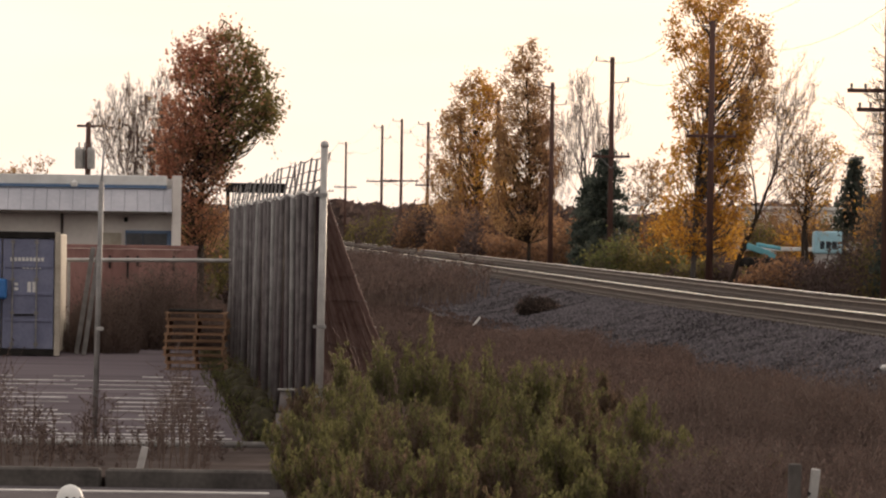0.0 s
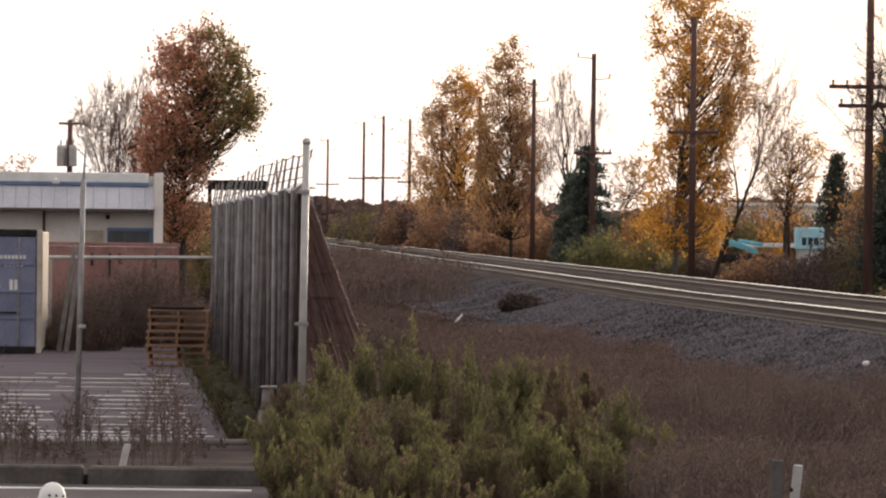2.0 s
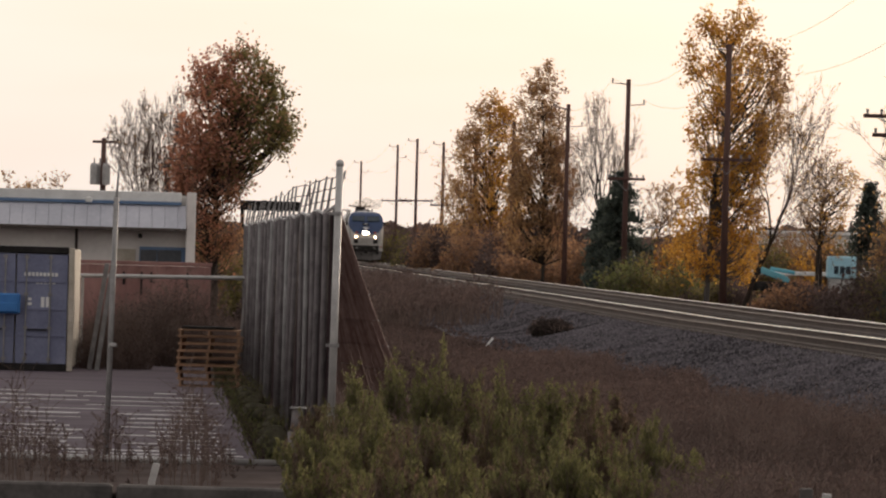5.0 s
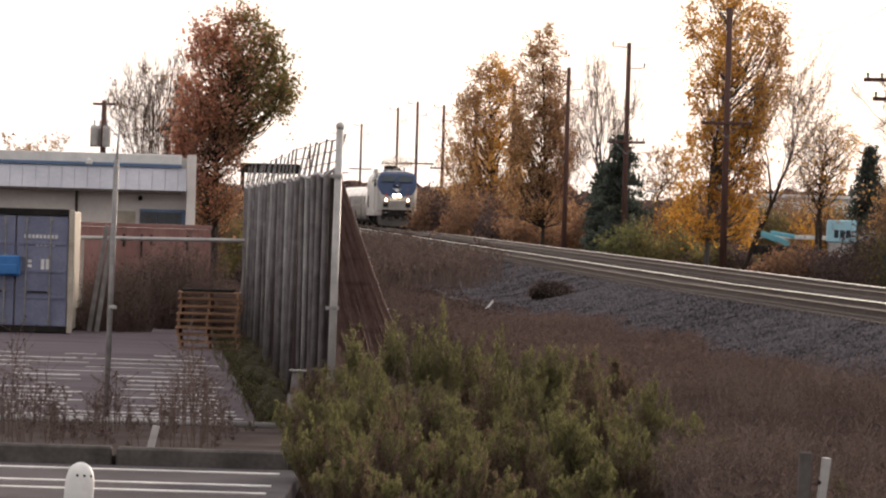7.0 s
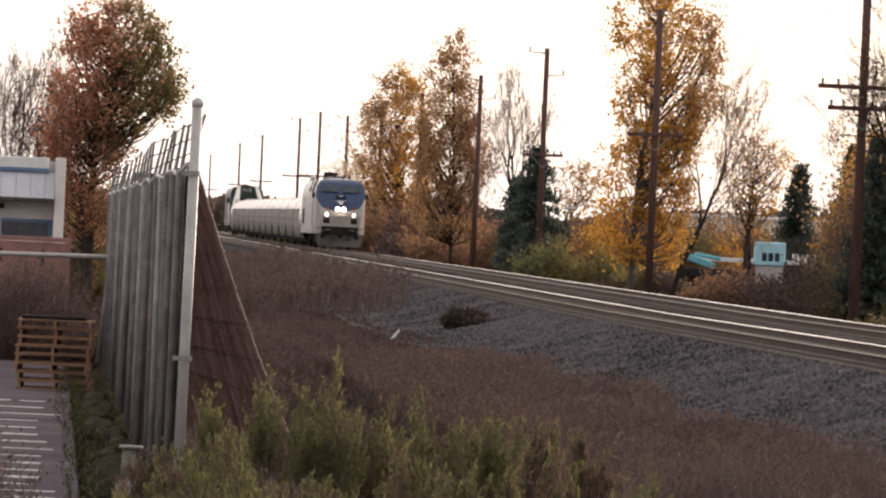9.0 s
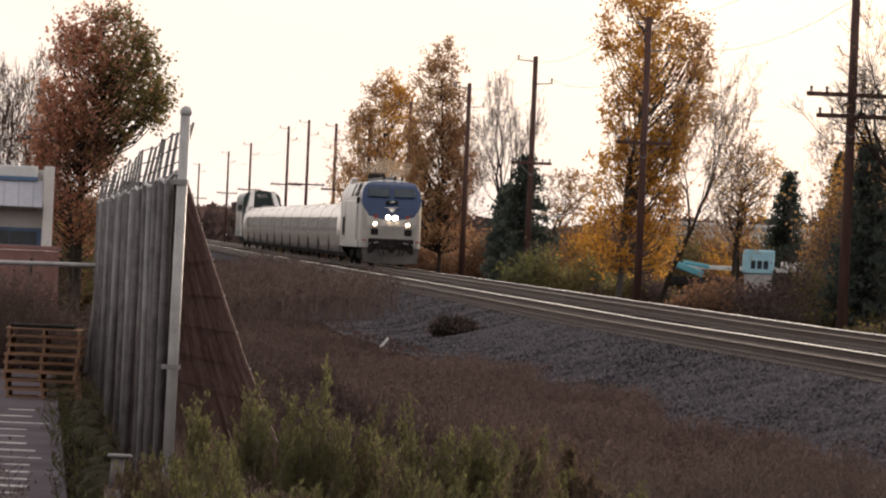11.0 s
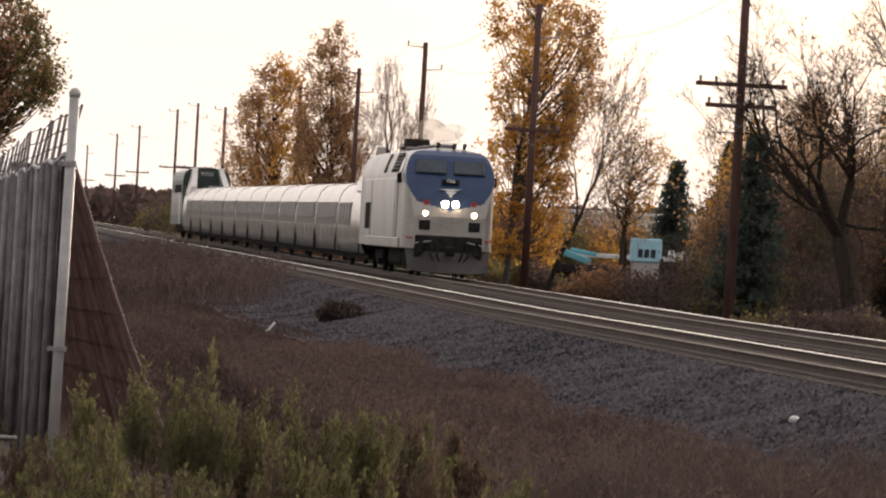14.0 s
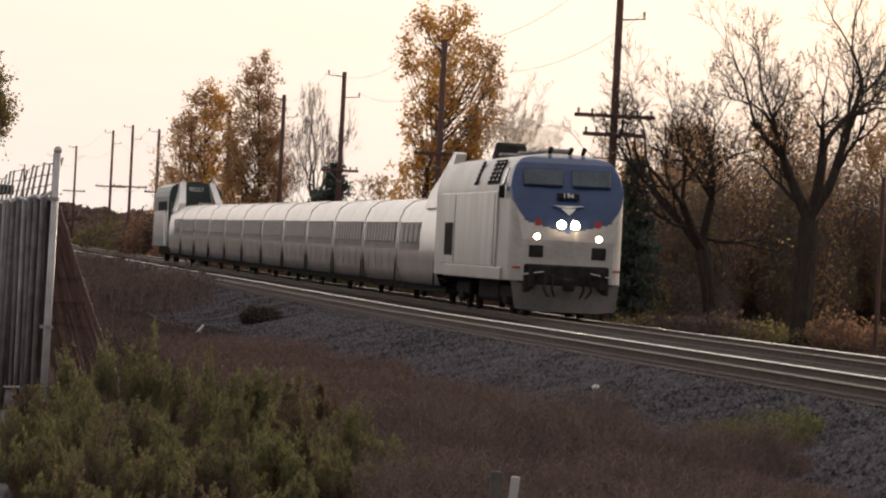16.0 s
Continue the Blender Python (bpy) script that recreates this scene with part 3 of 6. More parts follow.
rust = empty("rusty_bin", Matrix.Translation((-7.6, 141, 0)) @ Matrix.Rotation(radians(3), 4, "Z"), "rust-red steel skip with ribbed side and dark streaks", "skip")
bm = B()
corrugated(bm, -3.4, 1.75, 0.1, 2.2, -1.2, 0.05, 0.6)
box(bm, -0.82, 0, 1.15, 5.1, 2.3, 2.1)
part("body", bm, RUST_RED, rust)
bm = B()
box(bm, -0.82, -1.2, 2.26, 5.2, 0.14, 0.09, 0.01)
part("top_rim", bm, RUST_RED, rust)
for x, l in ((-0.62, 0.45), (-0.3, 0.3), (0.12, 0.55), (0.35, 0.25), (1.2, 0.35)):
    bm = B()
    box(bm, x, -1.262, 2.15 - l / 2 - 0.1, 0.05, 0.012, l)
    part("tar_streak", bm, DARK_STEEL, rust)

pallets = []
for k in range(8):
    p = empty("pallet", Matrix.Translation((-4.72 + rng.uniform(-0.04, 0.04), 114.5 + rng.uniform(-0.04, 0.04), 0.0 + k * 0.138)) @ Matrix.Rotation(rng.uniform(-0.03, 0.03), 4, "Z"),
              "worn light-brown wooden pallet in a stack", "pallet", "stack of pallets")
    if not pallets:
        for i in range(7):
            bm = B()
            box(bm, 0, -0.52 + i * 0.173, 0.124, 1.2, 0.12, 0.02, 0.003)
            part("deck_board", bm, PALLET, p)
        for i in range(3):
            bm = B()
            box(bm, -0.55 + i * 0.55, 0, 0.062, 0.045, 1.12, 0.085, 0.004)
            part("stringer", bm, PALLET, p)
        for i in range(3):
            bm = B()
            box(bm, 0, -0.5 + i * 0.5, 0.01, 1.2, 0.12, 0.02, 0.003)
            part("bottom_board", bm, PALLET, p)
        first = p
    else:
        m = p.matrix_basis.copy()
        bpy.data.objects.remove(p)
        p = copy_thing(first, m)
    pallets.append(p)
bm = B()
box(bm, -4.75, 114.5, 1.13, 1.0, 1.0, 0.05, 0.01)
tagged(ob_from("dark_sheet", bm, DARK_STEEL), "dark board lying on the pallet stack", "board")

hall = empty("low_building", Matrix.Translation((-8, 180, 0)) @ Matrix.Rotation(radians(3.2), 4, "Z"), "low pale commercial building with a grey metal mansard", "building")
bm = B()
box(bm, -16, 8, 1.6, 32, 16, 3.2)
wall = part("wall", bm, WALL_PAINT, hall)
bm = B()
box(bm, -0.1, -0.3, 2.15, 0.28, 0.9, 4.3, 0.02)
part("end_fin", bm, WALL_PAINT, hall)
bm = B()
box(bm, -16, 8, 3.7, 31.9, 15.8, 1.0)
box(bm, -16.2, -0.1, 4.14, 31.6, 0.3, 0.3, 0.02)
part("parapet", bm, WHITE_PAINT, hall)
bm = B()
box(bm, -16.2, -0.28, 3.95, 31.6, 0.1, 0.09)
part("flashing", bm, BLUE_TRIM, hall)
bm = B()
loft(bm, [[(x, -0.95, 3.2), (x, -0.25, 3.9), (x, -0.15, 3.9), (x, -0.85, 3.15)] for x in (-31.9, -0.25)])
roof = part("mansard", bm, METAL_BLUE_GREY, hall)
for i in range(80):
    bm = B()
    rod(bm, (-0.5 - i * 0.39, -0.96, 3.2), (-0.5 - i * 0.39, -0.26, 3.9), 0.018, sides=4)
    part("seam", bm, METAL_BLUE_GREY, roof)
bm = B()
box(bm, -16.2, -0.93, 3.15, 31.6, 0.16, 0.1, 0.01)
part("gutter", bm, BROWN_TRIM, hall)
bm = B()
box(bm, -0.88, -0.03, 2.38, 1.5, 0.1, 0.5, 0.01)
win = part("window", bm, BLUE_TRIM, hall)
for x in (-1.38, -0.75):
    bm = B()
    box(bm, x + 0.02, -0.09, 2.36, 0.5 if x < -1 else 0.72, 0.03, 0.36)
    part("pane", bm, GLASS_DARK, win)
bm = B()
box(bm, -2.05, -0.03, 2.2, 0.6, 0.08, 0.7, 0.01)
part("doorway", bm, CREAM_EDGE, hall)
bm = B()
rod(bm, (-3.55, -0.08, 0), (-3.55, -0.08, 3.15), 0.05, sides=6)
part("downpipe", bm, BROWN_TRIM, hall)
bm = B()
box(bm, -3.2, -1.0, 4.0, 0.22, 0.2, 0.16, 0.03)
rod(bm, (-3.2, -0.9, 4.0), (-3.2, -0.3, 4.1), 0.03, sides=6)
part("flood_light", bm, WHITE_PAINT, hall)
bm = B()
box(bm, -1.62, -0.12, 2.95, 0.12, 0.2, 0.14, 0.02)
part("wall_lamp", bm, DARK_STEEL, hall)


# ---- the train ----
def outline(z0, wall, top, w, roof_w, n=10, k=14):
    """Left foot, up the wall, over the roof and down to the right foot."""
    pts = [(-w, z0 + (wall - z0) * i / n) for i in range(n + 1)]
    for i in range(1, k):
        a = i / k
        if a < 0.25:
            s = a / 0.25
            pts.append((-w + (w - roof_w) * (1 - math.cos(s * math.pi / 2)), wall + (top - 0.16 - wall) * math.sin(s * math.pi / 2)))
        elif a <= 0.75:
            s = (a - 0.25) / 0.5
            pts.append((-roof_w + 2 * roof_w * s, top - 0.16 * (2 * s - 1) ** 2))
        else:
            s = (a - 0.75) / 0.25
            pts.append((w - (w - roof_w) * (1 - math.cos((1 - s) * math.pi / 2)), wall + (top - 0.16 - wall) * math.sin((1 - s) * math.pi / 2)))
    pts += [(w, wall - (wall - z0) * i / n) for i in range(n + 1)]
    return pts


def text_mesh(words, size):
    cu = bpy.data.curves.new("writing", "FONT")
    cu.body, cu.size, cu.align_x, cu.align_y, cu.extrude = words, size, "CENTER", "CENTER", 0.004
    ob = bpy.data.objects.new("writing", cu)
    me = bpy.data.meshes.new_from_object(ob)
    bpy.data.objects.remove(ob)
    return me


def wheel_mesh(r):
    bm = B()
    prof = [(0.10, -0.07), (r + 0.03, -0.07), (r + 0.03, -0.045), (r, -0.03), (r, 0.06), (r - 0.08, 0.06), (r - 0.1, 0.02), (0.14, 0.02), (0.1, 0.05)]
    loft(bm, [[(x, q * math.cos(a * math.pi / 10), q * math.sin(a * math.pi / 10)) for a in range(20)] for q, x in prof])
    me = bpy.data.meshes.new("wheel")
    bm.to_mesh(me)
    bm.free()
    me.materials.append(UNDER)
    return me


BIG_WHEEL, SMALL_WHEEL = wheel_mesh(0.5), wheel_mesh(0.4)


def axle(parent, y, mesh, r):
    for s in (-1, 1):
        w = new("wheel", mesh)
        w.parent = parent
        w.matrix_basis = Matrix.Translation((s * 0.76, y, r)) @ (Matrix.Rotation(math.pi, 4, "Z") if s < 0 else Matrix())


def build_locomotive():
    loco = empty("locomotive", Matrix(), "silver and blue diesel passenger locomotive with lit headlights", "locomotive")
    h = ((0.0, 2.05), (0.05, 2.25), (0.1, 2.45), (0.16, 2.65), (0.28, 2.9), (0.45, 3.15), (0.65, 3.42), (0.85, 3.68), (1.05, 3.92), (1.25, 4.12), (1.5, 4.27), (1.9, 4.36), (2.6, 4.42), (20.9, 4.42))
    full = outline(0.95, 3.3, 4.42, 1.52, 1.02, 44, 60)
    fine = []
    for (ya, za), (yb, zb) in zip(h, h[1:]):
        fine += [(ya + (yb - ya) * i / 4, za + (zb - za) * i / 4) for i in range(4)]
    secs = []
    for y, top in fine + [h[-1]]:
        w = 1.52 - 0.3 * max(0.0, 1 - y / 0.8) ** 2
        secs.append([(max(-w, min(w, x)), y, min(z, top)) for x, z in full] + [(w * k, y, 0.95) for k in (0.5, 0, -0.5)])
    bm = loft(B(), secs)
    for f in bm.faces:
        c = f.calc_center_median()
        ax = abs(c.x)
        v = 2.25 + 0.3 * ax / 1.15 if ax < 1.15 else 2.55 + (ax - 1.15) * 1.6
        f.material_index = 1 if c.y < 1.7 and c.z > v and (ax < 1.3 or c.y < 0.8 or c.z > 3.3) else 0
    part("body", bm, [SILVER_FLAT, NOSE_BLUE], loco, "pale silver hull with a blue cab front")
    for s in (-1, 1):
        bm = B()
        box(bm, s * 1.54, 11.0, 2.3, 0.08, 15.2, 2.05, 0.02)
        side = part("side_panel", bm, SILVER, loco, "streaked brushed silver side panel")
        for y in (3.9, 14.6):
            bm = B()
            box(bm, s * 1.585, y, 2.3, 0.012, 0.05, 1.95)
            part("panel_seam", bm, DARK_STEEL, side)
        bm = B()
        box(bm, s * 1.585, 16.2, 2.0, 0.02, 2.3, 0.95, 0.005)
        part("intake_grille", bm, DARK_STEEL, side, "dark louvred intake")
        bm = B()
        box(bm, s * 1.54, 9.5, 1.1, 0.1, 15.5, 0.34, 0.02)
        part("side_skirt", bm, SILVER_FLAT, loco)
        for y, w in ((3.9, 0.5), (4.9, 0.55), (5.9, 0.55), (9.5, 0.5)):
            bm = B()
            tilt = Matrix.Rotation(-s * 0.36, 4, "Y")
            box(bm, s * 1.44, y, 3.86, 0.05, w, 0.72, 0.01, tilt)
            lou = part("roof_louvre", bm, DARK_STEEL, loco)
            for i in range(5):
                bm = B()
                box(bm, s * (1.545 - i * 0.046), y, 3.64 + i * 0.12, 0.03, w * 0.9, 0.03, 0, tilt)
                part("slat", bm, SILVER_FLAT, lou)
        bm = B()
        box(bm, s * 1.46, 2.5, 3.72, 0.06, 0.75, 0.5, 0.02, Matrix.Rotation(-s * 0.3, 4, "Y"))
        part("side_window", bm, GLASS_DARK, loco)
        bm = B()
        box(bm, s * 1.62, 1.9, 3.3, 0.16, 0.06, 0.34, 0.02)
        part("mirror", bm, DARK_STEEL, loco)
        tilt = Matrix.Rotation(-0.69, 4, "X")
        bm = B()
        box(bm, s * 0.65, 0.83, 3.73, 1.06, 0.05, 0.58, 0.03, tilt)
        ws = part("windshield", bm, GLASS_DARK, loco)
        bm = B()
        rod(bm, (s * 0.2, 0.60, 3.47), (s * 0.9, 0.68, 3.55), 0.012, sides=5)
        part("wiper", bm, DARK_STEEL, ws)
        bm = B()
        rod(bm, (s * 0.18, 0.14, 2.48), (s * 0.18, 0.03, 2.48), 0.12, 0.13, 18)
        hl = part("headlight", bm, DARK_STEEL, loco)
        bm = B()
        rod(bm, (s * 0.18, 0.05, 2.48), (s * 0.18, -0.012, 2.48), 0.115, 0.11, 18)
        part("lens", bm, HEADLIGHT, hl)
        bm = B()
        rod(bm, (s * 0.83, 0.18, 2.14), (s * 0.83, 0.0, 2.14), 0.11, 0.115, 16)
        dl = part("ditch_light", bm, DARK_STEEL, loco)
        bm = B()
        rod(bm, (s * 0.83, 0.02, 2.14), (s * 0.83, -0.012, 2.14), 0.09, 0.085, 16)
        part("lens", bm, DITCH_LIGHT, dl)
        bm = B()
        rod(bm, (s * 0.8, 0.25, 2.52), (s * 0.8, 0.08, 2.52), 0.1, 0.1, 14)
        part("marker_light", bm, RED_TRIM, loco)
        bm = B()
        box(bm, s * 0.84, 0.03, 1.75, 0.38, 0.16, 0.32, 0.02)
        part("step_recess", bm, DARK_STEEL, loco)
        bm = B()
        box(bm, s * 1.0, 0.05, 1.3, 0.9, 0.06, 0.06, 0.01)
        part("red_stripe", bm, RED_TRIM, loco)
        bm = B()
        rod(bm, (s * 0.62, -0.25, 1.22), (s * 1.2, -0.2, 1.12), 0.018, sides=6)
        part("grab_bar", bm, GALV_BRIGHT, loco)
        bm = B()
        box(bm, s * 0.95, -0.1, 1.05, 0.16, 0.3, 0.55, 0.03)
        part("buffer_bracket", bm, DARK_STEEL, loco)
    bm = B()
    box(bm, 0, 0.2, 1.02, 2.3, 0.5, 0.8, 0.06)
    part("coupler_pocket", bm, UNDER, loco)
    bm = B()
    rod(bm, (0, 0.2, 0.9), (0, -0.45, 0.9), 0.11, 0.11, 8)
    box(bm, 0.02, -0.5, 0.9, 0.32, 0.24, 0.34, 0.05)
    part("coupler", bm, UNDER, loco)
    for x in (-0.55, -0.35, 0.42, 0.6):
        bm = B()
        rod(bm, (x, -0.1, 1.15), (x * 1.1, -0.22, 0.75), 0.03, sides=6)
        rod(bm, (x * 1.1, -0.22, 0.75), (x * 0.8, -0.18, 0.5), 0.03, sides=6)
        part("air_hose", bm, UNDER, loco)
    bm = B()
    loft(bm, [[(-1.45, 0.25, 0.95), (-1.35, -0.05, 0.22), (-1.2, 0.1, 0.18), (-1.3, 0.5, 0.95)], [(-0.7, -0.1, 0.85), (-0.7, -0.35, 0.16), (-0.6, -0.2, 0.14), (-0.6, 0.2, 0.9)],
              [(0.7, -0.1, 0.85), (0.7, -0.35, 0.16), (0.6, -0.2, 0.14), (0.6, 0.2, 0.9)], [(1.45, 0.25, 0.95), (1.35, -0.05, 0.22), (1.2, 0.1, 0.18), (1.3, 0.5, 0.95)]])
    part("pilot_plow", bm, SOOT_GREY, loco, "dark sooty pilot plate")
    bm = B()
    box(bm, 0, 0.42, 3.24, 0.6, 0.05, 0.2, 0.02, Matrix.Rotation(-0.62, 4, "X"))
    board = part("number_board", bm, DARK_STEEL, loco)
    t = new("number_writing", text_mesh("194", 0.2))
    t.data.materials.append(WHITE_PAINT)
    t.parent = board
    t.matrix_basis = Matrix.Translation((0, 0.365, 3.255)) @ Matrix.Rotation(math.pi / 2 - 0.62, 4, "X")
    bm = B()
    for pts in (((-0.42, 0.27, 2.98), (0.05, 0.265, 2.99), (0.42, 0.27, 3.0), (0.0, 0.22, 2.93)), ((-0.2, 0.235, 2.92), (0.2, 0.235, 2.92), (0.02, 0.16, 2.74))):
        bm.faces.new([bm.verts.new((x, y - 0.06, z)) for x, y, z in pts])
    ext = bmesh.ops.extrude_face_region(bm, geom=bm.faces[:])
    bmesh.ops.translate(bm, verts=[v for v in ext["geom"] if isinstance(v, bmesh.types.BMVert)], vec=(0, 0.09, 0.0))
    part("emblem", bm, WHITE_PAINT, loco, "plain white arrow-like emblem")
    bm = B()
    box(bm, 0, 9, 0.75, 2.2, 5.5, 0.9, 0.12)
    part("fuel_tank", bm, UNDER, loco)
    bm = B()
    box(bm, 0, 10.5, 0.98, 2.6, 19.8, 0.2, 0.02)
    part("underframe", bm, UNDER, loco)
    for y in (4.0, 15.8):
        for s in (-1, 1):
            bm = B()
            box(bm, s * 1.05, y, 0.62, 0.16, 3.6, 0.34, 0.05)
            box(bm, s * 1.08, y, 0.4, 0.2, 1.0, 0.25, 0.04)
            part("truck_frame", bm, UNDER, loco)
        for d in (-1.37, 1.37):
            axle(loco, y + d, BIG_WHEEL, 0.5)
    for y, w, ht in ((2.9, 0.5, 0.12), (4.3, 0.9, 0.1), (6.0, 1.1, 0.09), (8.0, 1.1, 0.09), (12.5, 1.2, 0.1)):
        bm = B()
        box(bm, 0, y, 4.42 + ht / 2, w, 0.7, ht, 0.04)
        part("roof_hatch", bm, GALV, loco)
    bm = B()
    loft(bm, [[(-0.5, 14.6, 4.36), (0.5, 14.6, 4.36), (0.5, 15.6, 4.36), (-0.5, 15.6, 4.36)], [(-0.4, 14.95, 4.86), (0.4, 14.95, 4.86), (0.4, 15.5, 4.86), (-0.4, 15.5, 4.86)]])
    part("exhaust_chimney", bm, UNDER, loco, "black sooty exhaust stack")
    for s in (-0.35, 0.2, 0.55):
        bm = B()
        rod(bm, (s, 2.2, 4.4), (s, 1.9, 4.52), 0.05, 0.07, 8)
        part("horn", bm, DARK_STEEL, loco)
    return loco


def car_section(z0=0.55, w=1.47, top=3.3):
    pts = [(-w + 0.22, z0), (-w + 0.06, z0 + 0.35), (-w, 1.2), (-w, 1.6), (-w + 0.015, 2.1), (-w + 0.06, 2.55), (-w + 0.2, 2.9), (-w + 0.48, 3.14), (-w + 0.9, 3.26), (0, top)]
    return pts + [(-x, z) for x, z in reversed(pts[:-1])]


def car_body(length):
    """The bare shell; the bellows close its ends."""
    return loft(B(), [[(x, y, z) for x, z in car_section()] for y in (0, length)], caps=False)


def build_car():
    """A short articulated passenger car; its length runs along y."""
    L = 12.86
    car = empty("passenger_car", Matrix(), "low cream-white passenger car with a taupe window band", "passenger car", "coupled passenger cars")
    part("body", car_body(L), CAR_WHITE, car, smooth=True)
    for s in (-1, 1):
        bm = B()
        pts = [(s * 1.474, 1.58), (s * 1.462, 2.1), (s * 1.428, 2.46)]
        loft(bm, [[(x - s * 0.02, y, z) for x, z in pts] + [(x + s * 0.012, y, z) for x, z in reversed(pts)] for y in (0.5, L - 0.5)])
        band = part("window_band", bm, CAR_BAND, car)
        for i in range(10):
            bm = B()
            box(bm, s * 1.475, 1.2 + i * 1.16, 2.1, 0.03, 0.9, 0.56, 0.008, Matrix.Rotation(-s * 0.06, 4, "Y"))
            part("pane", bm, PANE_TINT, band)
        for i in range(1, 5):
            bm = B()
            box(bm, s * 1.478, i * L / 5, 1.2, 0.014, 0.03, 0.62)
            part("panel_seam", bm, CAR_BAND, car)
        bm = B()
        box(bm, s * 1.22, L / 2, 2.93, 0.012, L - 0.3, 0.025, 0, Matrix.Rotation(-s * 0.75, 4, "Y"))
        part("roof_seam", bm, CAR_BAND, car)
        for y in (0.35, L - 0.35):
            bm = B()
            box(bm, s * 1.46, y, 0.95, 0.05, 0.13, 0.75, 0.01)
            part("axle_slot", bm, UNDER, car)
    bm = B()
    box(bm, 0, L / 2, 0.48, 2.2, L - 0.4, 0.3, 0.03)
    part("underframe", bm, UNDER, car)
    bm = B()
    loft(bm, [[(x * 0.93, y, 0.75 + (z - 0.55) * 0.93) for x, z in car_section()] for y in (-0.3, 0.02)])
    part("gangway_bellows", bm, UNDER, car)
    bm = B()
    box(bm, -1.0, -0.08, 0.45, 0.14, 0.9, 0.3, 0.04)
    box(bm, 1.0, -0.08, 0.45, 0.14, 0.9, 0.3, 0.04)
    part("axle_yoke", bm, UNDER, car)
    axle(car, -0.08, SMALL_WHEEL, 0.4)
    return car


def build_end_car(flip):
    """The car next to a locomotive: tall tail fins rise towards it."""
    L = 12.86
    car = empty("end_car", Matrix(), "cream-white end car with tall sloping tail fins", "passenger car", "end cars")
    part("body", car_body(L), CAR_WHITE, car, smooth=True)

    def along(y):
        return L - y if flip else y
    for s in (-1, 1):
        bm = B()
        prof = [(0.1, 2.9), (0.1, 4.55), (0.9, 4.6), (1.5, 4.35), (3.2, 3.85), (5.2, 3.35), (5.6, 2.9)]
        loft(bm, [[(s * (1.34 - (z - 2.9) * 0.22), along(y), z) for y, z in prof], [(s * (0.92 - (z - 2.9) * 0.16), along(y), z) for y, z in prof]])
        part("tail_fin", bm, CAR_WHITE, car)
        bm = B()
        pts = [(s * 1.474, 1.58), (s * 1.462, 2.1), (s * 1.428, 2.46)]
        loft(bm, [[(x - s * 0.02, along(y), z) for x, z in pts] + [(x + s * 0.012, along(y), z) for x, z in reversed(pts)] for y in (5.5, L - 0.5)])
        band = part("window_band", bm, CAR_BAND, car)
        for i in range(4):
            bm = B()
            box(bm, s * 1.475, along(6.5 + i * 1.6), 2.1, 0.03, 1.2, 0.56, 0.008, Matrix.Rotation(-s * 0.06, 4, "Y"))
            part("pane", bm, PANE_TINT, band)
        bm = B()
        box(bm, s * 1.46, 0.35, 0.95, 0.05, 0.13, 0.75, 0.01)
        part("axle_slot", bm, UNDER, car)
    bm = B()
    box(bm, 0, L / 2, 0.48, 2.2, L - 0.4, 0.3, 0.03)
    part("underframe", bm, UNDER, car)
    bm = B()
    box(bm, 0.3, along(5.0), 3.36, 0.8, 1.6, 0.14, 0.04)
    part("roof_unit", bm, GALV, car)
    for y in (-0.3, L - 0.02):
        bm = B()
        loft(bm, [[(x * 0.95, q, 0.72 + (z - 0.55) * 0.93) for x, z in car_section()] for q in (y, y + 0.3)])
        part("gangway_bellows", bm, UNDER, car)
    axle(car, 0.0 if flip else 1.2, SMALL_WHEEL, 0.4)
    return car


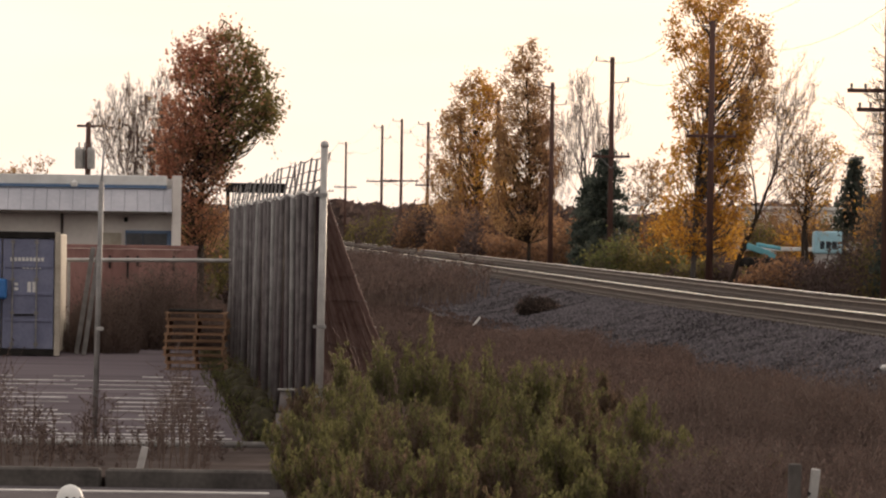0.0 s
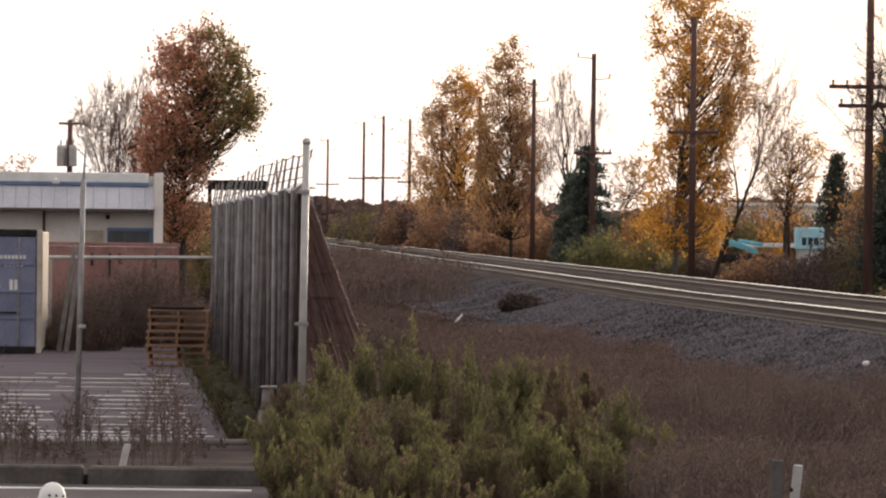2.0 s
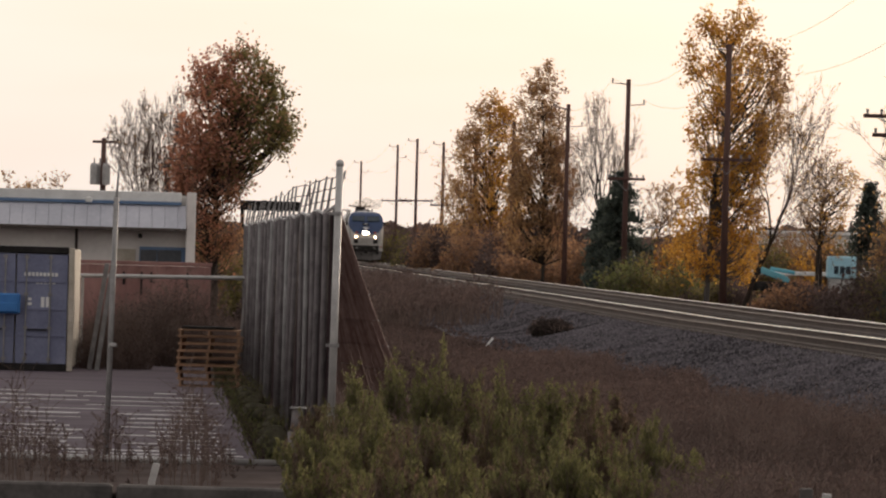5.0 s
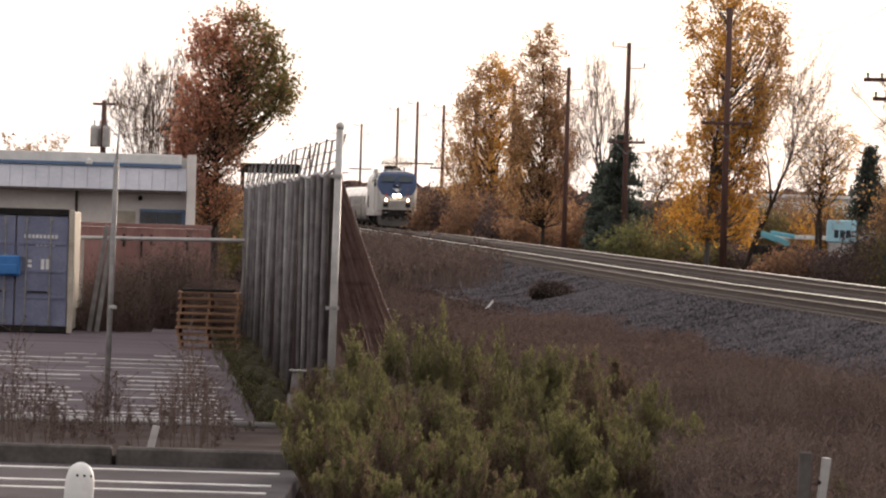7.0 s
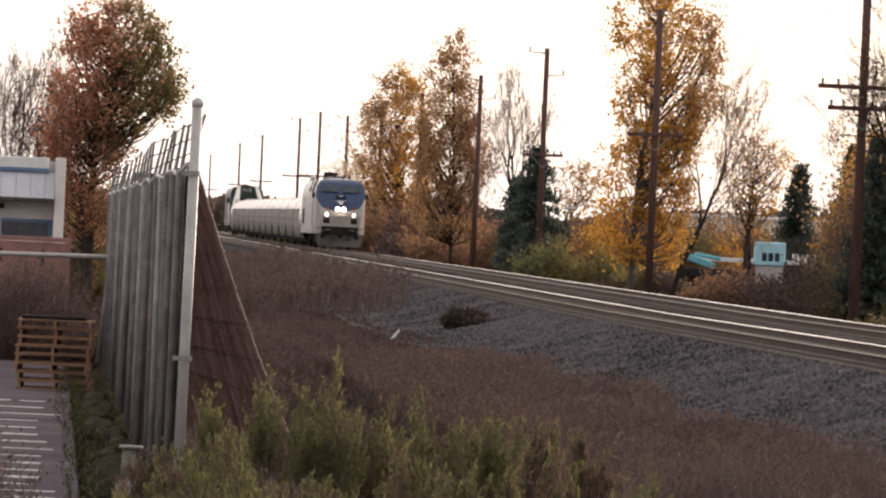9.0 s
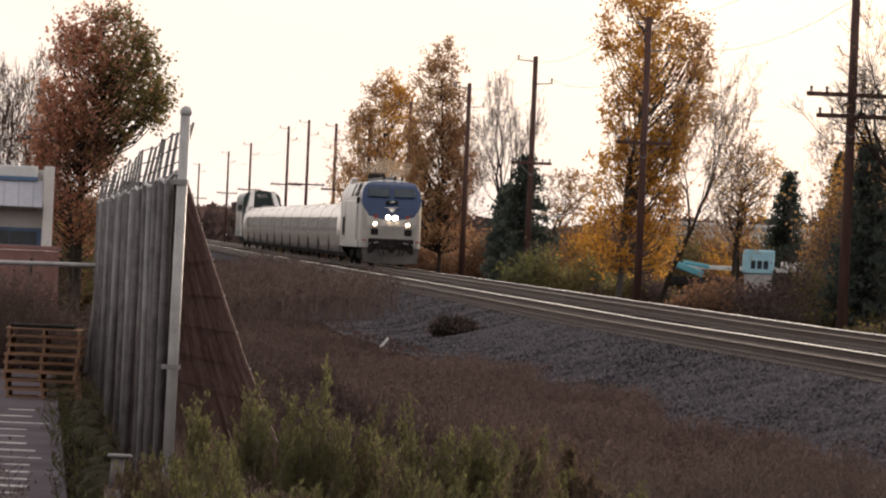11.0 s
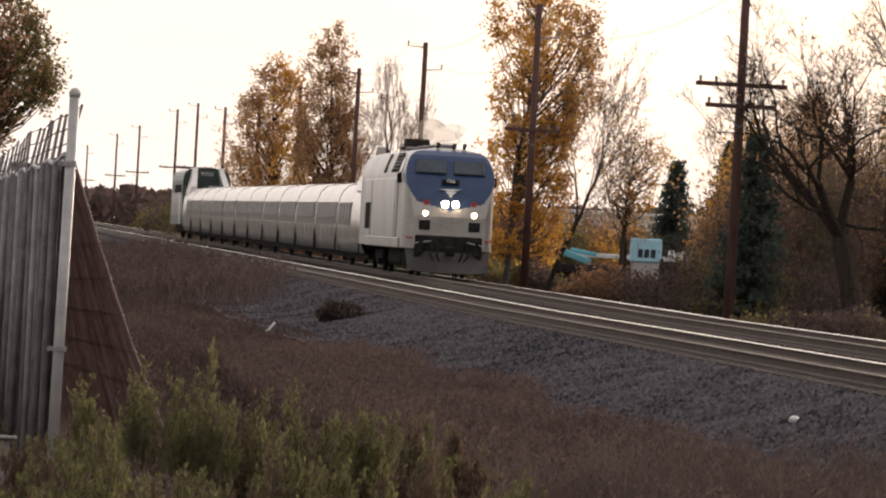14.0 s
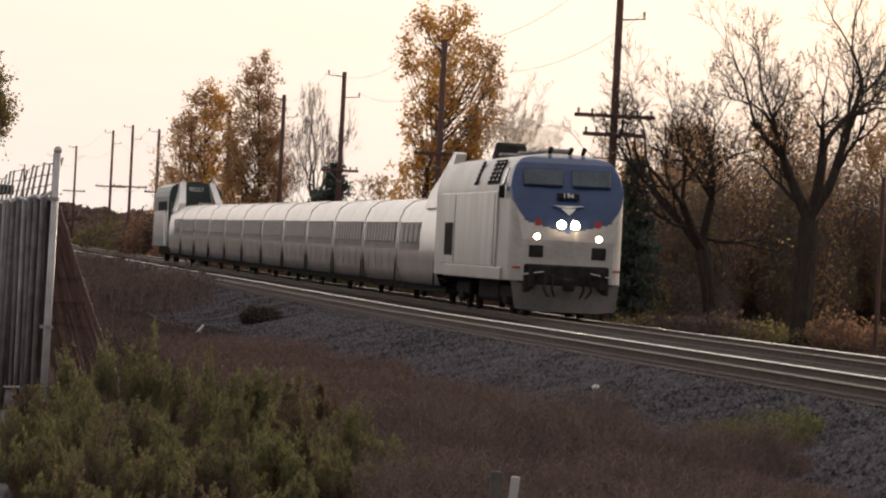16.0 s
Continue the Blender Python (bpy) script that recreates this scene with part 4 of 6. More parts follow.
def build_cab_unit():
    unit = empty("cab_control_unit", Matrix(), "dark green and white cab unit at the rear of the train", "locomotive")
    full = outline(0.9, 3.75, 4.62, 1.5, 1.0)
    bm = loft(B(), [[(x, y, z) for x, z in full] for y in (0, 0.3, 3, 12.2, 12.6, 17)])
    for f in bm.faces:
        c = f.calc_center_median()
        f.material_index = 1 if 1.5 < c.z < 2.9 and c.y > 0.4 else (2 if c.z > 4.3 and c.y > 3 else 0)
    part("body", bm, [CAR_GREEN, CAR_WHITE, SILVER_FLAT], unit, "dark green hull, white along its sides")
    t = new("number_writing", text_mesh("90253", 0.34))
    t.data.materials.append(WHITE_PAINT)
    t.parent = unit
    t.matrix_basis = Matrix.Translation((0, -0.01, 4.18)) @ Matrix.Rotation(math.pi / 2, 4, "X")
    for s in (-1, 1):
        bm = B()
        box(bm, s * 1.52, 6.5, 3.2, 0.06, 9.0, 0.5, 0.01)
        part("louvre_band", bm, DARK_STEEL, unit)
        bm = B()
        loft(bm, [[(s * 1.53, 4.2, 3.0), (s * 1.53, 5.0, 3.0), (s * 1.53, 3.2, 0.95), (s * 1.53, 2.4, 0.95)], [(s * 1.5, 4.2, 3.0), (s * 1.5, 5.0, 3.0), (s * 1.5, 3.2, 0.95), (s * 1.5, 2.4, 0.95)]])
        part("white_flash", bm, WHITE_PAINT, unit)
        bm = B()
        rod(bm, (s * 1.35, -0.04, 1.1), (s * 1.35, -0.04, 3.4), 0.02, sides=6)
        part("handrail", bm, GALV_BRIGHT, unit)
        for y in (3.4, 13.6):
            bm = B()
            box(bm, s * 1.05, y, 0.6, 0.16, 3.2, 0.4, 0.05)
            part("truck_frame", bm, UNDER, unit)
    bm = B()
    box(bm, 0, 8.5, 0.7, 2.3, 15.5, 0.5, 0.05)
    part("underframe", bm, UNDER, unit)
    for y in (3.4, 13.6):
        for d in (-1.3, 1.3):
            axle(unit, y + d, BIG_WHEEL, 0.5)
    return unit


vehicles = [(0.0, build_locomotive())]
vehicles.append((21.15, build_end_car(False)))
first_car = build_car()
for k in range(10):
    vehicles.append((21.15 + 13.14 * (k + 1), first_car if k == 0 else copy_thing(first_car, Matrix())))
vehicles.append((21.15 + 13.14 * 11, build_end_car(True)))
vehicles.append((21.15 + 13.14 * 12 + 0.2, build_cab_unit()))


# exhaust above the locomotive: soft drifting wisps
def smoke_material():
    m = bpy.data.materials.new("thin_exhaust_smoke")
    m.use_nodes = True
    n, l = m.node_tree.nodes, m.node_tree.links
    n.remove(n["Principled BSDF"])
    d, tr, clear = n.new("ShaderNodeBsdfDiffuse"), n.new("ShaderNodeBsdfTranslucent"), n.new("ShaderNodeBsdfTransparent")
    for b in (d, tr):
        b.inputs["Color"].default_value = (0.62, 0.53, 0.43, 1)
    a, b = n.new("ShaderNodeMixShader"), n.new("ShaderNodeMixShader")
    a.inputs["Fac"].default_value, b.inputs["Fac"].default_value = 0.6, 0.12
    l.new(d.outputs["BSDF"], a.inputs[1])
    l.new(tr.outputs["BSDF"], a.inputs[2])
    l.new(clear.outputs["BSDF"], b.inputs[1])
    l.new(a.outputs["Shader"], b.inputs[2])
    l.new(b.outputs["Shader"], n["Material Output"].inputs["Surface"])
    return m


SMOKE = smoke_material()
smoke = empty("exhaust_smoke", Matrix(), "thin pale exhaust smoke drifting above the locomotive", "smoke")
for k, (x, y, z, r) in enumerate(((-0.1, 15.6, 5.0, 0.4), (0.5, 17.2, 5.15, 0.55), (1.2, 19.5, 5.2, 0.6))):
    bm = B()
    bmesh.ops.create_icosphere(bm, subdivisions=4, radius=r)
    for v in bm.verts:
        v.co *= 1 + 0.5 * noise.noise(v.co * 2.2 / r * 0.6 + Vector((k * 3.1, 7.7, 0))) + 0.25 * noise.noise(v.co * 5 / r + Vector((k, 0, 0)))
    puff = part("puff", bm, SMOKE, smoke, smooth=True)
    puff.matrix_basis = Matrix.Translation((x, y, z)) @ Matrix.Diagonal((1.5, 2.5, 0.8, 1))
vehicles.append((0.0, smoke))


# ---- plants ----
def tubes(segs, sides=4):
    """Verts and faces of tapered rods; segs: rows of start, end, two radii."""
    if isinstance(segs, tuple):
        a, b, r0, r1 = segs
    else:
        a, b, r0, r1 = (np.array(q, float) for q in zip(*segs))
    r0, r1 = r0[:, None, None], r1[:, None, None]
    d = b - a
    d /= np.linalg.norm(d, axis=1)[:, None] + 1e-9
    ref = np.where(np.abs(d[:, 2:3]) > 0.9, [[1.0, 0, 0]], [[0, 0, 1.0]])
    u = np.cross(d, ref)
    u /= np.linalg.norm(u, axis=1)[:, None]
    w = np.cross(d, u)
    ang = np.arange(sides) * 2 * np.pi / sides
    ring = np.cos(ang)[None, :, None] * u[:, None, :] + np.sin(ang)[None, :, None] * w[:, None, :]
    v = np.concatenate([a[:, None, :] + ring * r0, b[:, None, :] + ring * r1], axis=1).reshape(-1, 3)
    base = np.arange(len(a))[:, None, None] * 2 * sides
    i = np.arange(sides)
    quad = np.stack([i, (i + 1) % sides, (i + 1) % sides + sides, i + sides], axis=1)
    return v, (base + quad[None]).reshape(-1, 4)


def leaves(points, size, rs, vary=0.5, droop=0.0, wide=0.32, upright=0.0):
    """Small pointed leaf quads, each turned its own way."""
    n = len(points)
    p = np.asarray(points)
    q = rs.normal(size=(n, 3))
    q /= np.linalg.norm(q, axis=1)[:, None]
    q[:, 2] -= droop
    q[:, 2] = np.where(q[:, 2] > 0, q[:, 2] + upright, q[:, 2] - upright)
    h = rs.normal(size=(n, 3))
    side = np.cross(q, h)
    side /= np.linalg.norm(side, axis=1)[:, None] + 1e-9
    s = size * (1 - vary / 2 + vary * rs.random((n, 1)))
    v = np.stack([p - q * s * 0.5, p + side * s * wide, p + q * s * 0.55, p - side * s * wide], axis=1).reshape(-1, 3)
    return v, np.arange(n * 4).reshape(-1, 4)


def conifer(x, y, height, spread, label, seed=1, full=1.6):
    rs = np.random.RandomState(seed)
    t = empty("conifer", Matrix.Translation((x, y, ground_z(x, y) - 0.05)), label, "conifer", "dark evergreens")
    v, f = tubes([((0, 0, 0), (0.1, 0, height * 0.5), 0.17, 0.1), ((0.1, 0, height * 0.5), (0.05, 0, height), 0.1, 0.015)], 7)
    pydata("trunk", v, f, BARK, t)
    segs, pts = [], []
    for k in range(150):
        h = height * (0.06 + 0.93 * k / 150)
        a = rs.random() * 6.283
        r = spread * (1 - (h / height) ** full) * (0.45 + 0.65 * rs.random()) + 0.12
        tip = np.array([math.cos(a) * r, math.sin(a) * r, h - 0.12 * r + 0.1 * rs.normal()])
        segs.append(((0.05, 0, h + 0.1), tip, 0.025, 0.008))
        for g in range(int(30 + 30 * r)):
            s = rs.random() ** 0.7
            pts.append(np.array([0.05, 0, h + 0.1]) * (1 - s) + tip * s + rs.normal(size=3) * [0.16, 0.16, 0.1])
    v, f = tubes(segs, 3)
    tagged(pydata("limb_mass", v, f, BARK, t), kind="stuff")
    v, f = leaves(np.array(pts), 0.17, rs, droop=0.5)
    pydata("foliage", v, f, LEAF_DARK, t)
    return t


def crowned(x, y, rows, label, leaf, clumps=200, per=90, size=0.14, seed=1, two=None, split=0.0, trunk_r=0.16, trunk_x=0.0, clump=0.42, rise=0.9, bark=None):
    """A leafy tree; rows: height above its foot and the crown's reach to either side. Limbs rise from the trunk to clumps of leaves."""
    rs = np.random.RandomState(seed)
    t = empty("tree", Matrix.Translation((x, y, ground_z(x, y) - 0.05)), label, "tree", "trees along the line")
    zs = np.array([r[0] for r in rows])
    lo, hi = np.array([r[1] for r in rows]), np.array([r[2] for r in rows])
    fine = np.linspace(zs[0], zs[-1], 60)
    width = np.interp(fine, zs, hi - lo)
    z = np.interp(rs.random(clumps), np.cumsum(width) / width.sum(), fine)
    a, b = np.interp(z, zs, lo), np.interp(z, zs, hi)
    u = rs.uniform(-0.96, 0.96, clumps)
    ctr = np.stack([(a + b) / 2 + u * (b - a) / 2, rs.uniform(-0.45, 0.45, clumps) * (b - a) * np.sqrt(1 - u * u), z], 1)

    def trunk_at(h):
        k = min(max(h / zs[-1], 0.0), 1.0)
        mid = (np.interp(h, zs, lo) + np.interp(h, zs, hi)) / 2
        return np.array([trunk_x * (1 - k) + mid * k + 0.12 * math.sin(3.1 * k + seed), 0.1 * math.sin(4 * k + seed), h])
    big, mid, twig, pts = [], [], [], []
    top = zs[-1] * 0.94
    for i in range(14):
        big.append((trunk_at(top * i / 14), trunk_at(top * (i + 1) / 14), trunk_r * (1 - 0.93 * i / 14), trunk_r * (1 - 0.93 * (i + 1) / 14)))
    for c in ctr:
        d = math.hypot(c[0] - trunk_at(c[2])[0], c[1])
        p0 = trunk_at(max(0.12 * zs[-1], c[2] - rise * d - 0.4 * rs.random()))
        knee = p0 * 0.45 + c * 0.55 + np.array([(c[0] - p0[0]) * 0.12, 0, -0.1 * d]) + rs.normal(size=3) * 0.08
        r = 0.014 + 0.012 * d
        mid += [(p0, knee, r, r * 0.6), (knee, c, r * 0.6, 0.009)]
        for j in range(6):
            e = rs.normal(size=3) * clump * 0.9 + np.array([0, 0, 0.25 * clump])
            twig.append((c + (knee - c) * 0.2 * rs.random(), c + e, 0.009, 0.004))
            n = max(1, per // 6)
            pts.append(c + e * rs.random((n, 1)) ** 0.6 + rs.normal(size=(n, 3)) * clump * 0.34)
    v1, f1 = tubes(big, 8)
    v2, f2 = tubes(mid, 5)
    pydata("trunk", np.concatenate([v1, v2]), np.concatenate([f1, f2 + len(v1)]), bark or BARK, t)
    v3, f3 = tubes(twig, 3)
    tagged(pydata("twig_mass", v3, f3, TWIG, t), kind="stuff")
    pts = np.concatenate(pts)
    cut = rs.random(len(pts)) < (0.5 + 0.45 * np.tanh((pts[:, 0] - split) * 1.3)) if two else np.zeros(len(pts), bool)
    for m, sel in ((leaf, ~cut), (two, cut)):
        if sel.any():
            v, f = leaves(pts[sel], size, rs, wide=0.36)
            pydata("crown", v, f, m, t)
    return t


def forked(x, y, height, width, label, seed=1, trunk=0.3, trunk_r=0.25, levels=8, angle=0.42, up=0.16, lean=(0.0, 0.0), stems=1, leaf=None, n_leaves=0, size=0.11, thick=1.0, shift=0.0):
    """A bare tree whose limbs fork again and again down to fine twigs; width: the whole crown's."""
    rs = np.random.RandomState(seed)
    t = empty("tree", Matrix.Translation((x, y, ground_z(x, y) - 0.05)), label, "tree", "trees along the line")
    segs = []
    todo = []
    for k in range(stems):
        d = np.array([lean[0] + (k - (stems - 1) / 2) * 0.22, lean[1], 1.0])
        todo.append((np.array([(k - (stems - 1) / 2) * 0.25, 0, 0.0]), d / np.linalg.norm(d), trunk * height, trunk_r, 0))
    while todo:
        p, d, ln, r, lev = todo.pop()
        n = 4 if lev < 3 else 3
        for i in range(n):
            d = d + rs.normal(size=3) * (0.05 if lev == 0 else 0.13) + np.array([0, 0, up * 0.3 * (lev > 0)])
            d /= np.linalg.norm(d)
            q = p + d * ln / n
            r2 = r * (0.93 if lev else 0.96)
            segs.append((p, q, r, r2, lev))
            p, r = q, r2
            if 0 < lev < levels - 1 and rs.random() < 0.4:
                e = d + rs.normal(size=3) * 0.75
                todo.append((p, e / np.linalg.norm(e), ln * 0.55, r * 0.45, lev + 2))
        if lev < levels - 1:
            kids = 3 if (lev == 0 or rs.random() < 0.3) else 2
            turn = rs.random() * 6.283
            for k in range(kids):
                s1, s2 = np.cross(d, [0.3, 1, 0.1]), None
                s1 /= np.linalg.norm(s1)
                s2 = np.cross(d, s1)
                a = turn + 6.283 * k / kids + rs.normal() * 0.3
                w = angle * (0.6 + 0.8 * rs.random())
                e = d * math.cos(w) + (s1 * math.cos(a) + s2 * math.sin(a)) * math.sin(w) + np.array([0, 0, up])
                todo.append((p, e / np.linalg.norm(e), ln * (0.72 if lev else 0.62) * (0.8 + 0.4 * rs.random()), r * (0.72 if kids == 2 else 0.62), lev + 1))
    A = np.array([g[0] for g in segs])
    Bq = np.array([g[1] for g in segs])
    kz = height / Bq[:, 2].max()
    reach = np.percentile(np.abs(Bq[:, 0] - np.median(Bq[:, 0])), 97)
    kx = width / 2 / reach
    fade = lambda P: np.stack([P[:, 0] * (1 + (kx - 1) * np.clip(P[:, 2] * kz / (0.35 * height), 0, 1)) + shift * np.clip(P[:, 2] * kz / height, 0, 1), P[:, 1] * kx, P[:, 2] * kz], 1)
    A, Bq = fade(A), fade(Bq)
    R0, R1 = np.array([max(g[2], 0.0065) for g in segs]) * thick, np.array([max(g[3], 0.005) for g in segs]) * thick
    thickset = R0 > 0.028
    v1, f1 = tubes((A[thickset], Bq[thickset], R0[thickset], R1[thickset]), 7)
    pydata("trunk", v1, f1, BARK, t)
    v2, f2 = tubes((A[~thickset], Bq[~thickset], R0[~thickset], R1[~thickset]), 3)
    tagged(pydata("twig_mass", v2, f2, TWIG if trunk_r < 0.2 else BARK, t), kind="stuff")
    if n_leaves:
        ends = Bq[~thickset]
        v, f = leaves(ends[rs.randint(0, len(ends), n_leaves)] + rs.normal(size=(n_leaves, 3)) * 0.06, size, rs)
        pydata("crown", v, f, leaf, t)
    return t


def plume_shrub(x, y, w, height, label, mats, seed, stems=26, group="wild shrubs by the fence"):
    """A soft upright shrub: fanning stems, each a plume of fine rising branchlets with tiny leaves."""
    rs = np.random.RandomState(seed)
    z0 = ground_z(x, y)
    t = empty("wild_shrub", Matrix.Translation((x, y, z0 - 0.03)), label, "shrub", group)
    h0 = height - z0
    segs, pts, tone = [], [], []
    for k in range(stems):
        a, q = rs.random() * 6.283, rs.random() ** 0.6
        foot = np.array([math.cos(a) * w * 0.35 * q, math.sin(a) * w * 0.35 * q, 0])
        h = h0 * (1 - 0.42 * q ** 1.5) * (0.66 + 0.4 * rs.random())
        tip = np.array([math.cos(a) * w * q, math.sin(a) * w * q * 1.2, h])
        knee = foot * 0.5 + tip * 0.5 + np.array([0, 0, 0.06 * h]) - (tip - foot) * [0.1, 0.1, 0]
        segs += [(foot, knee, 0.008, 0.006), (knee, tip, 0.006, 0.002)]
        for j in range(22):
            s = 0.15 + 0.85 * (j + rs.random()) / 22
            p = foot + (knee - foot) * s * 2 if s < 0.5 else knee + (tip - knee) * (s * 2 - 1)
            b = rs.random() * 6.283
            ln = (0.1 + 0.2 * (1 - s)) * (0.7 + 0.6 * rs.random()) * (0.5 + 0.5 * h)
            e = np.array([math.cos(b) * 0.36, math.sin(b) * 0.36, 1.0]) * ln * 1.25
            segs.append((p, p + e, 0.0028, 0.0012))
            g = rs.random((17, 1))
            pts.append(p + e * (0.1 + 0.95 * g) + rs.normal(size=(17, 3)) * 0.011)
            tone.append(np.full(17, 0.55 * s + 0.45 * rs.random()))
    v, f = tubes(segs, 3)
    tagged(pydata("brushwood", v, f, TWIG, t), kind="stuff")
    pts, tone = np.concatenate(pts), np.concatenate(tone)
    share = mats[2]
    for m, sel in ((mats[0], tone >= share), (mats[1], tone < share)):
        if sel.any():
            v, f = leaves(pts[sel], 0.032, rs, wide=0.17, upright=0.7)
            pydata("foliage", v, f, m, t)
    return t


def thicket(name, x, y, w, d, height, label, mats, n_stems=500, n_leaves=4000, size=0.16, seed=1, group="thickets", stem=0.012, base=None, category="bush", wide=0.32, upright=0.0):
    """A mound of stems and leaves; w, d: half width and half depth; mats: stem material, then leaf materials."""
    rs = np.random.RandomState(seed)
    z0 = ground_z(x, y) if base is None else base
    t = empty(name, Matrix.Translation((x, y, z0 - 0.05)), label, category, group)
    lump = [(rs.uniform(-0.8, 0.8) * w, rs.uniform(-0.8, 0.8) * d, rs.uniform(0.5, 1.0), rs.uniform(0.25, 0.6)) for _ in range(9)]

    def top(px, py):
        e = max(0.0, 1 - (px / w) ** 2 * 0.8 - (py / d) ** 2 * 0.8) ** 0.5
        l = max(h * math.exp(-(((px - a) / (w * r)) ** 2 + ((py - b) / (d * r)) ** 2) * 1.6) for a, b, h, r in lump)
        return height * (0.35 * e + 0.65 * e ** 0.5 * l)
    a, r = rs.random(n_stems) * 6.283, rs.random(n_stems) ** 0.5
    px, py = np.cos(a) * r * w, np.sin(a) * r * d
    h = np.array([top(u, q) for u, q in zip(px.tolist(), py.tolist())]) * (0.75 + 0.45 * rs.random(n_stems)) + 0.1
    foot = np.stack([px * 0.85, py * 0.85, 0 * px], 1)
    knee = np.stack([px, py, h * 0.55], 1) + rs.normal(size=(n_stems, 3)) * [1, 1, 0] * 0.06 * h[:, None]
    tip = knee + np.stack([rs.normal(size=n_stems) * 0.16 * h, rs.normal(size=n_stems) * 0.16 * h, h * 0.45], 1)
    one = np.ones(n_stems)
    pick = np.repeat(np.arange(n_stems), 4)
    s = rs.random((len(pick), 1))
    mid = knee[pick] * (1 - s) + tip[pick] * s
    end = mid + np.stack([rs.normal(size=len(pick)) * 0.12, rs.normal(size=len(pick)) * 0.12, 0.1 + 0.12 * rs.random(len(pick))], 1) * h[pick][:, None] ** 0.5
    segs = (np.concatenate([foot, knee, mid]), np.concatenate([knee, tip, end]), np.concatenate([one * stem, one * stem * 0.7, np.ones(len(pick)) * stem * 0.45]),
            np.concatenate([one * stem * 0.7, one * stem * 0.25, np.ones(len(pick)) * stem * 0.2]))
    pick = rs.randint(0, n_stems, n_leaves)
    s = rs.random((n_leaves, 1)) ** 0.6
    low = rs.random((n_leaves, 1)) < 0.35
    pts = np.where(low, foot[pick] * (1 - s) + knee[pick] * s, knee[pick] * (1 - s) + tip[pick] * s) + rs.normal(size=(n_leaves, 3)) * 0.07 * (1 + h[pick][:, None] * 0.5)
    v, f = tubes(segs, 3)
    tagged(pydata("brushwood", v, f, mats[0], t), kind="stuff")
    if len(pts):
        which = (np.sin(pts[:, 0] * 2.1 / max(w, 1) * 2 + seed) + rs.normal(size=len(pts)) * 0.5 > 0).astype(int) % max(1, len(mats) - 1)
        for i, m in enumerate(mats[1:]):
            if (which == i).any():
                v, f = leaves(pts[which == i], size, rs, wide=wide, upright=upright)
                pydata("foliage", v, f, m, t)
    return t


# tall trees, nearest the line first
forked(17.6, 188, 9.9, 6.6, "bare dark-limbed tree with a forked trunk beside the track", 31, trunk=0.2, trunk_r=0.3, levels=9, angle=0.5, up=0.14, leaf=LEAF_BROWN, n_leaves=500, shift=-1.0)
forked(19.4, 179, 12.6, 6.4, "large bare tree with a thick dark trunk and arching limbs", 77, trunk=0.36, trunk_r=0.36, levels=9, angle=0.52, up=0.1, leaf=LEAF_BROWN, n_leaves=300)
crowned(11.58, 252, ((1.7, -1.8, 1.2), (3.4, -2.35, 1.24), (5.3, -2.0, 1.2), (6.5, -1.7, 1.6), (8.2, -1.95, 2.4), (9.9, -2.2, 2.3), (11.3, -2.05, 1.75), (12.6, -1.3, 0.8), (13.3, -0.3, 0.2)),
        "tall golden autumn poplar with a pale trunk", LEAF_GOLD, 235, 84, 0.13, 33, LEAF_BROWN, 1.2, 0.13, -1.1, 0.36, rise=1.4, bark=CONCRETE)
forked(12.3, 256, 10.8, 4.0, "nearly bare pale-twigged tree beside the poplar", 35, trunk=0.3, trunk_r=0.11, levels=8, angle=0.33, up=0.2, lean=(0.3, 0), leaf=LEAF_GOLD, n_leaves=500, shift=1.6)
crowned(18.3, 300, ((2.6, -0.5, 0.6), (4.2, -1.2, 1.35), (6.2, -1.55, 2.0), (7.7, -0.7, 0.95)), "sparse pale orange autumn tree", LEAF_BROWN, 80, 34, 0.12, 36, LEAF_GOLD, 0.2, 0.12, 0.0, 0.4)
forked(18.5, 301, 7.6, 3.6, "bare twiggy tree amid orange leaves", 58, trunk=0.3, trunk_r=0.1, levels=7, leaf=LEAF_BROWN, n_leaves=500)
forked(21.2, 262, 9.0, 4.6, "thin bare tree with scattered golden leaves", 37, trunk=0.25, trunk_r=0.13, levels=8, up=0.18, leaf=LEAF_GOLD, n_leaves=700)
crowned(5.1, 355, ((2.2, -1.9, 1.6), (4.5, -2.1, 1.65), (7.9, -2.2, 1.65), (11.0, -1.65, 1.05), (12.3, -1.1, 0.7), (13.5, -0.15, 0.15)), "tall narrow brown-leaved poplar", LEAF_BROWN, 200, 85, 0.15, 38,
        LEAF_RUST, 0.6, 0.11, 0.0, 0.45, rise=1.8)
crowned(2.27, 425, ((2.6, -2.6, 2.48), (6.49, -2.77, 2.36), (9.44, -2.83, 2.18), (11.45, -1.89, 1.71), (13.57, -0.53, 0.47)), "golden-brown poplar with an open crown", LEAF_BROWN, 185, 80, 0.175, 39, LEAF_GOLD, -0.3, 0.14, 0.2, 0.5,
        rise=1.8)
crowned(0.5, 440, ((1.51, -2.14, 2.89), (6.03, -2.14, 2.26), (9.3, -1.51, 0.25)), "thin brown autumn tree with many bare twigs", LEAF_BROWN, 80, 45, 0.18, 41, trunk_r=0.1, clump=0.5, rise=1.3)
forked(8.54, 365, 12.4, 4.0, "bare pale-branched tall tree with an oval crown", 42, trunk=0.22, trunk_r=0.14, levels=8, angle=0.44, up=0.15, leaf=LEAF_BROWN, n_leaves=400, thick=1.25)
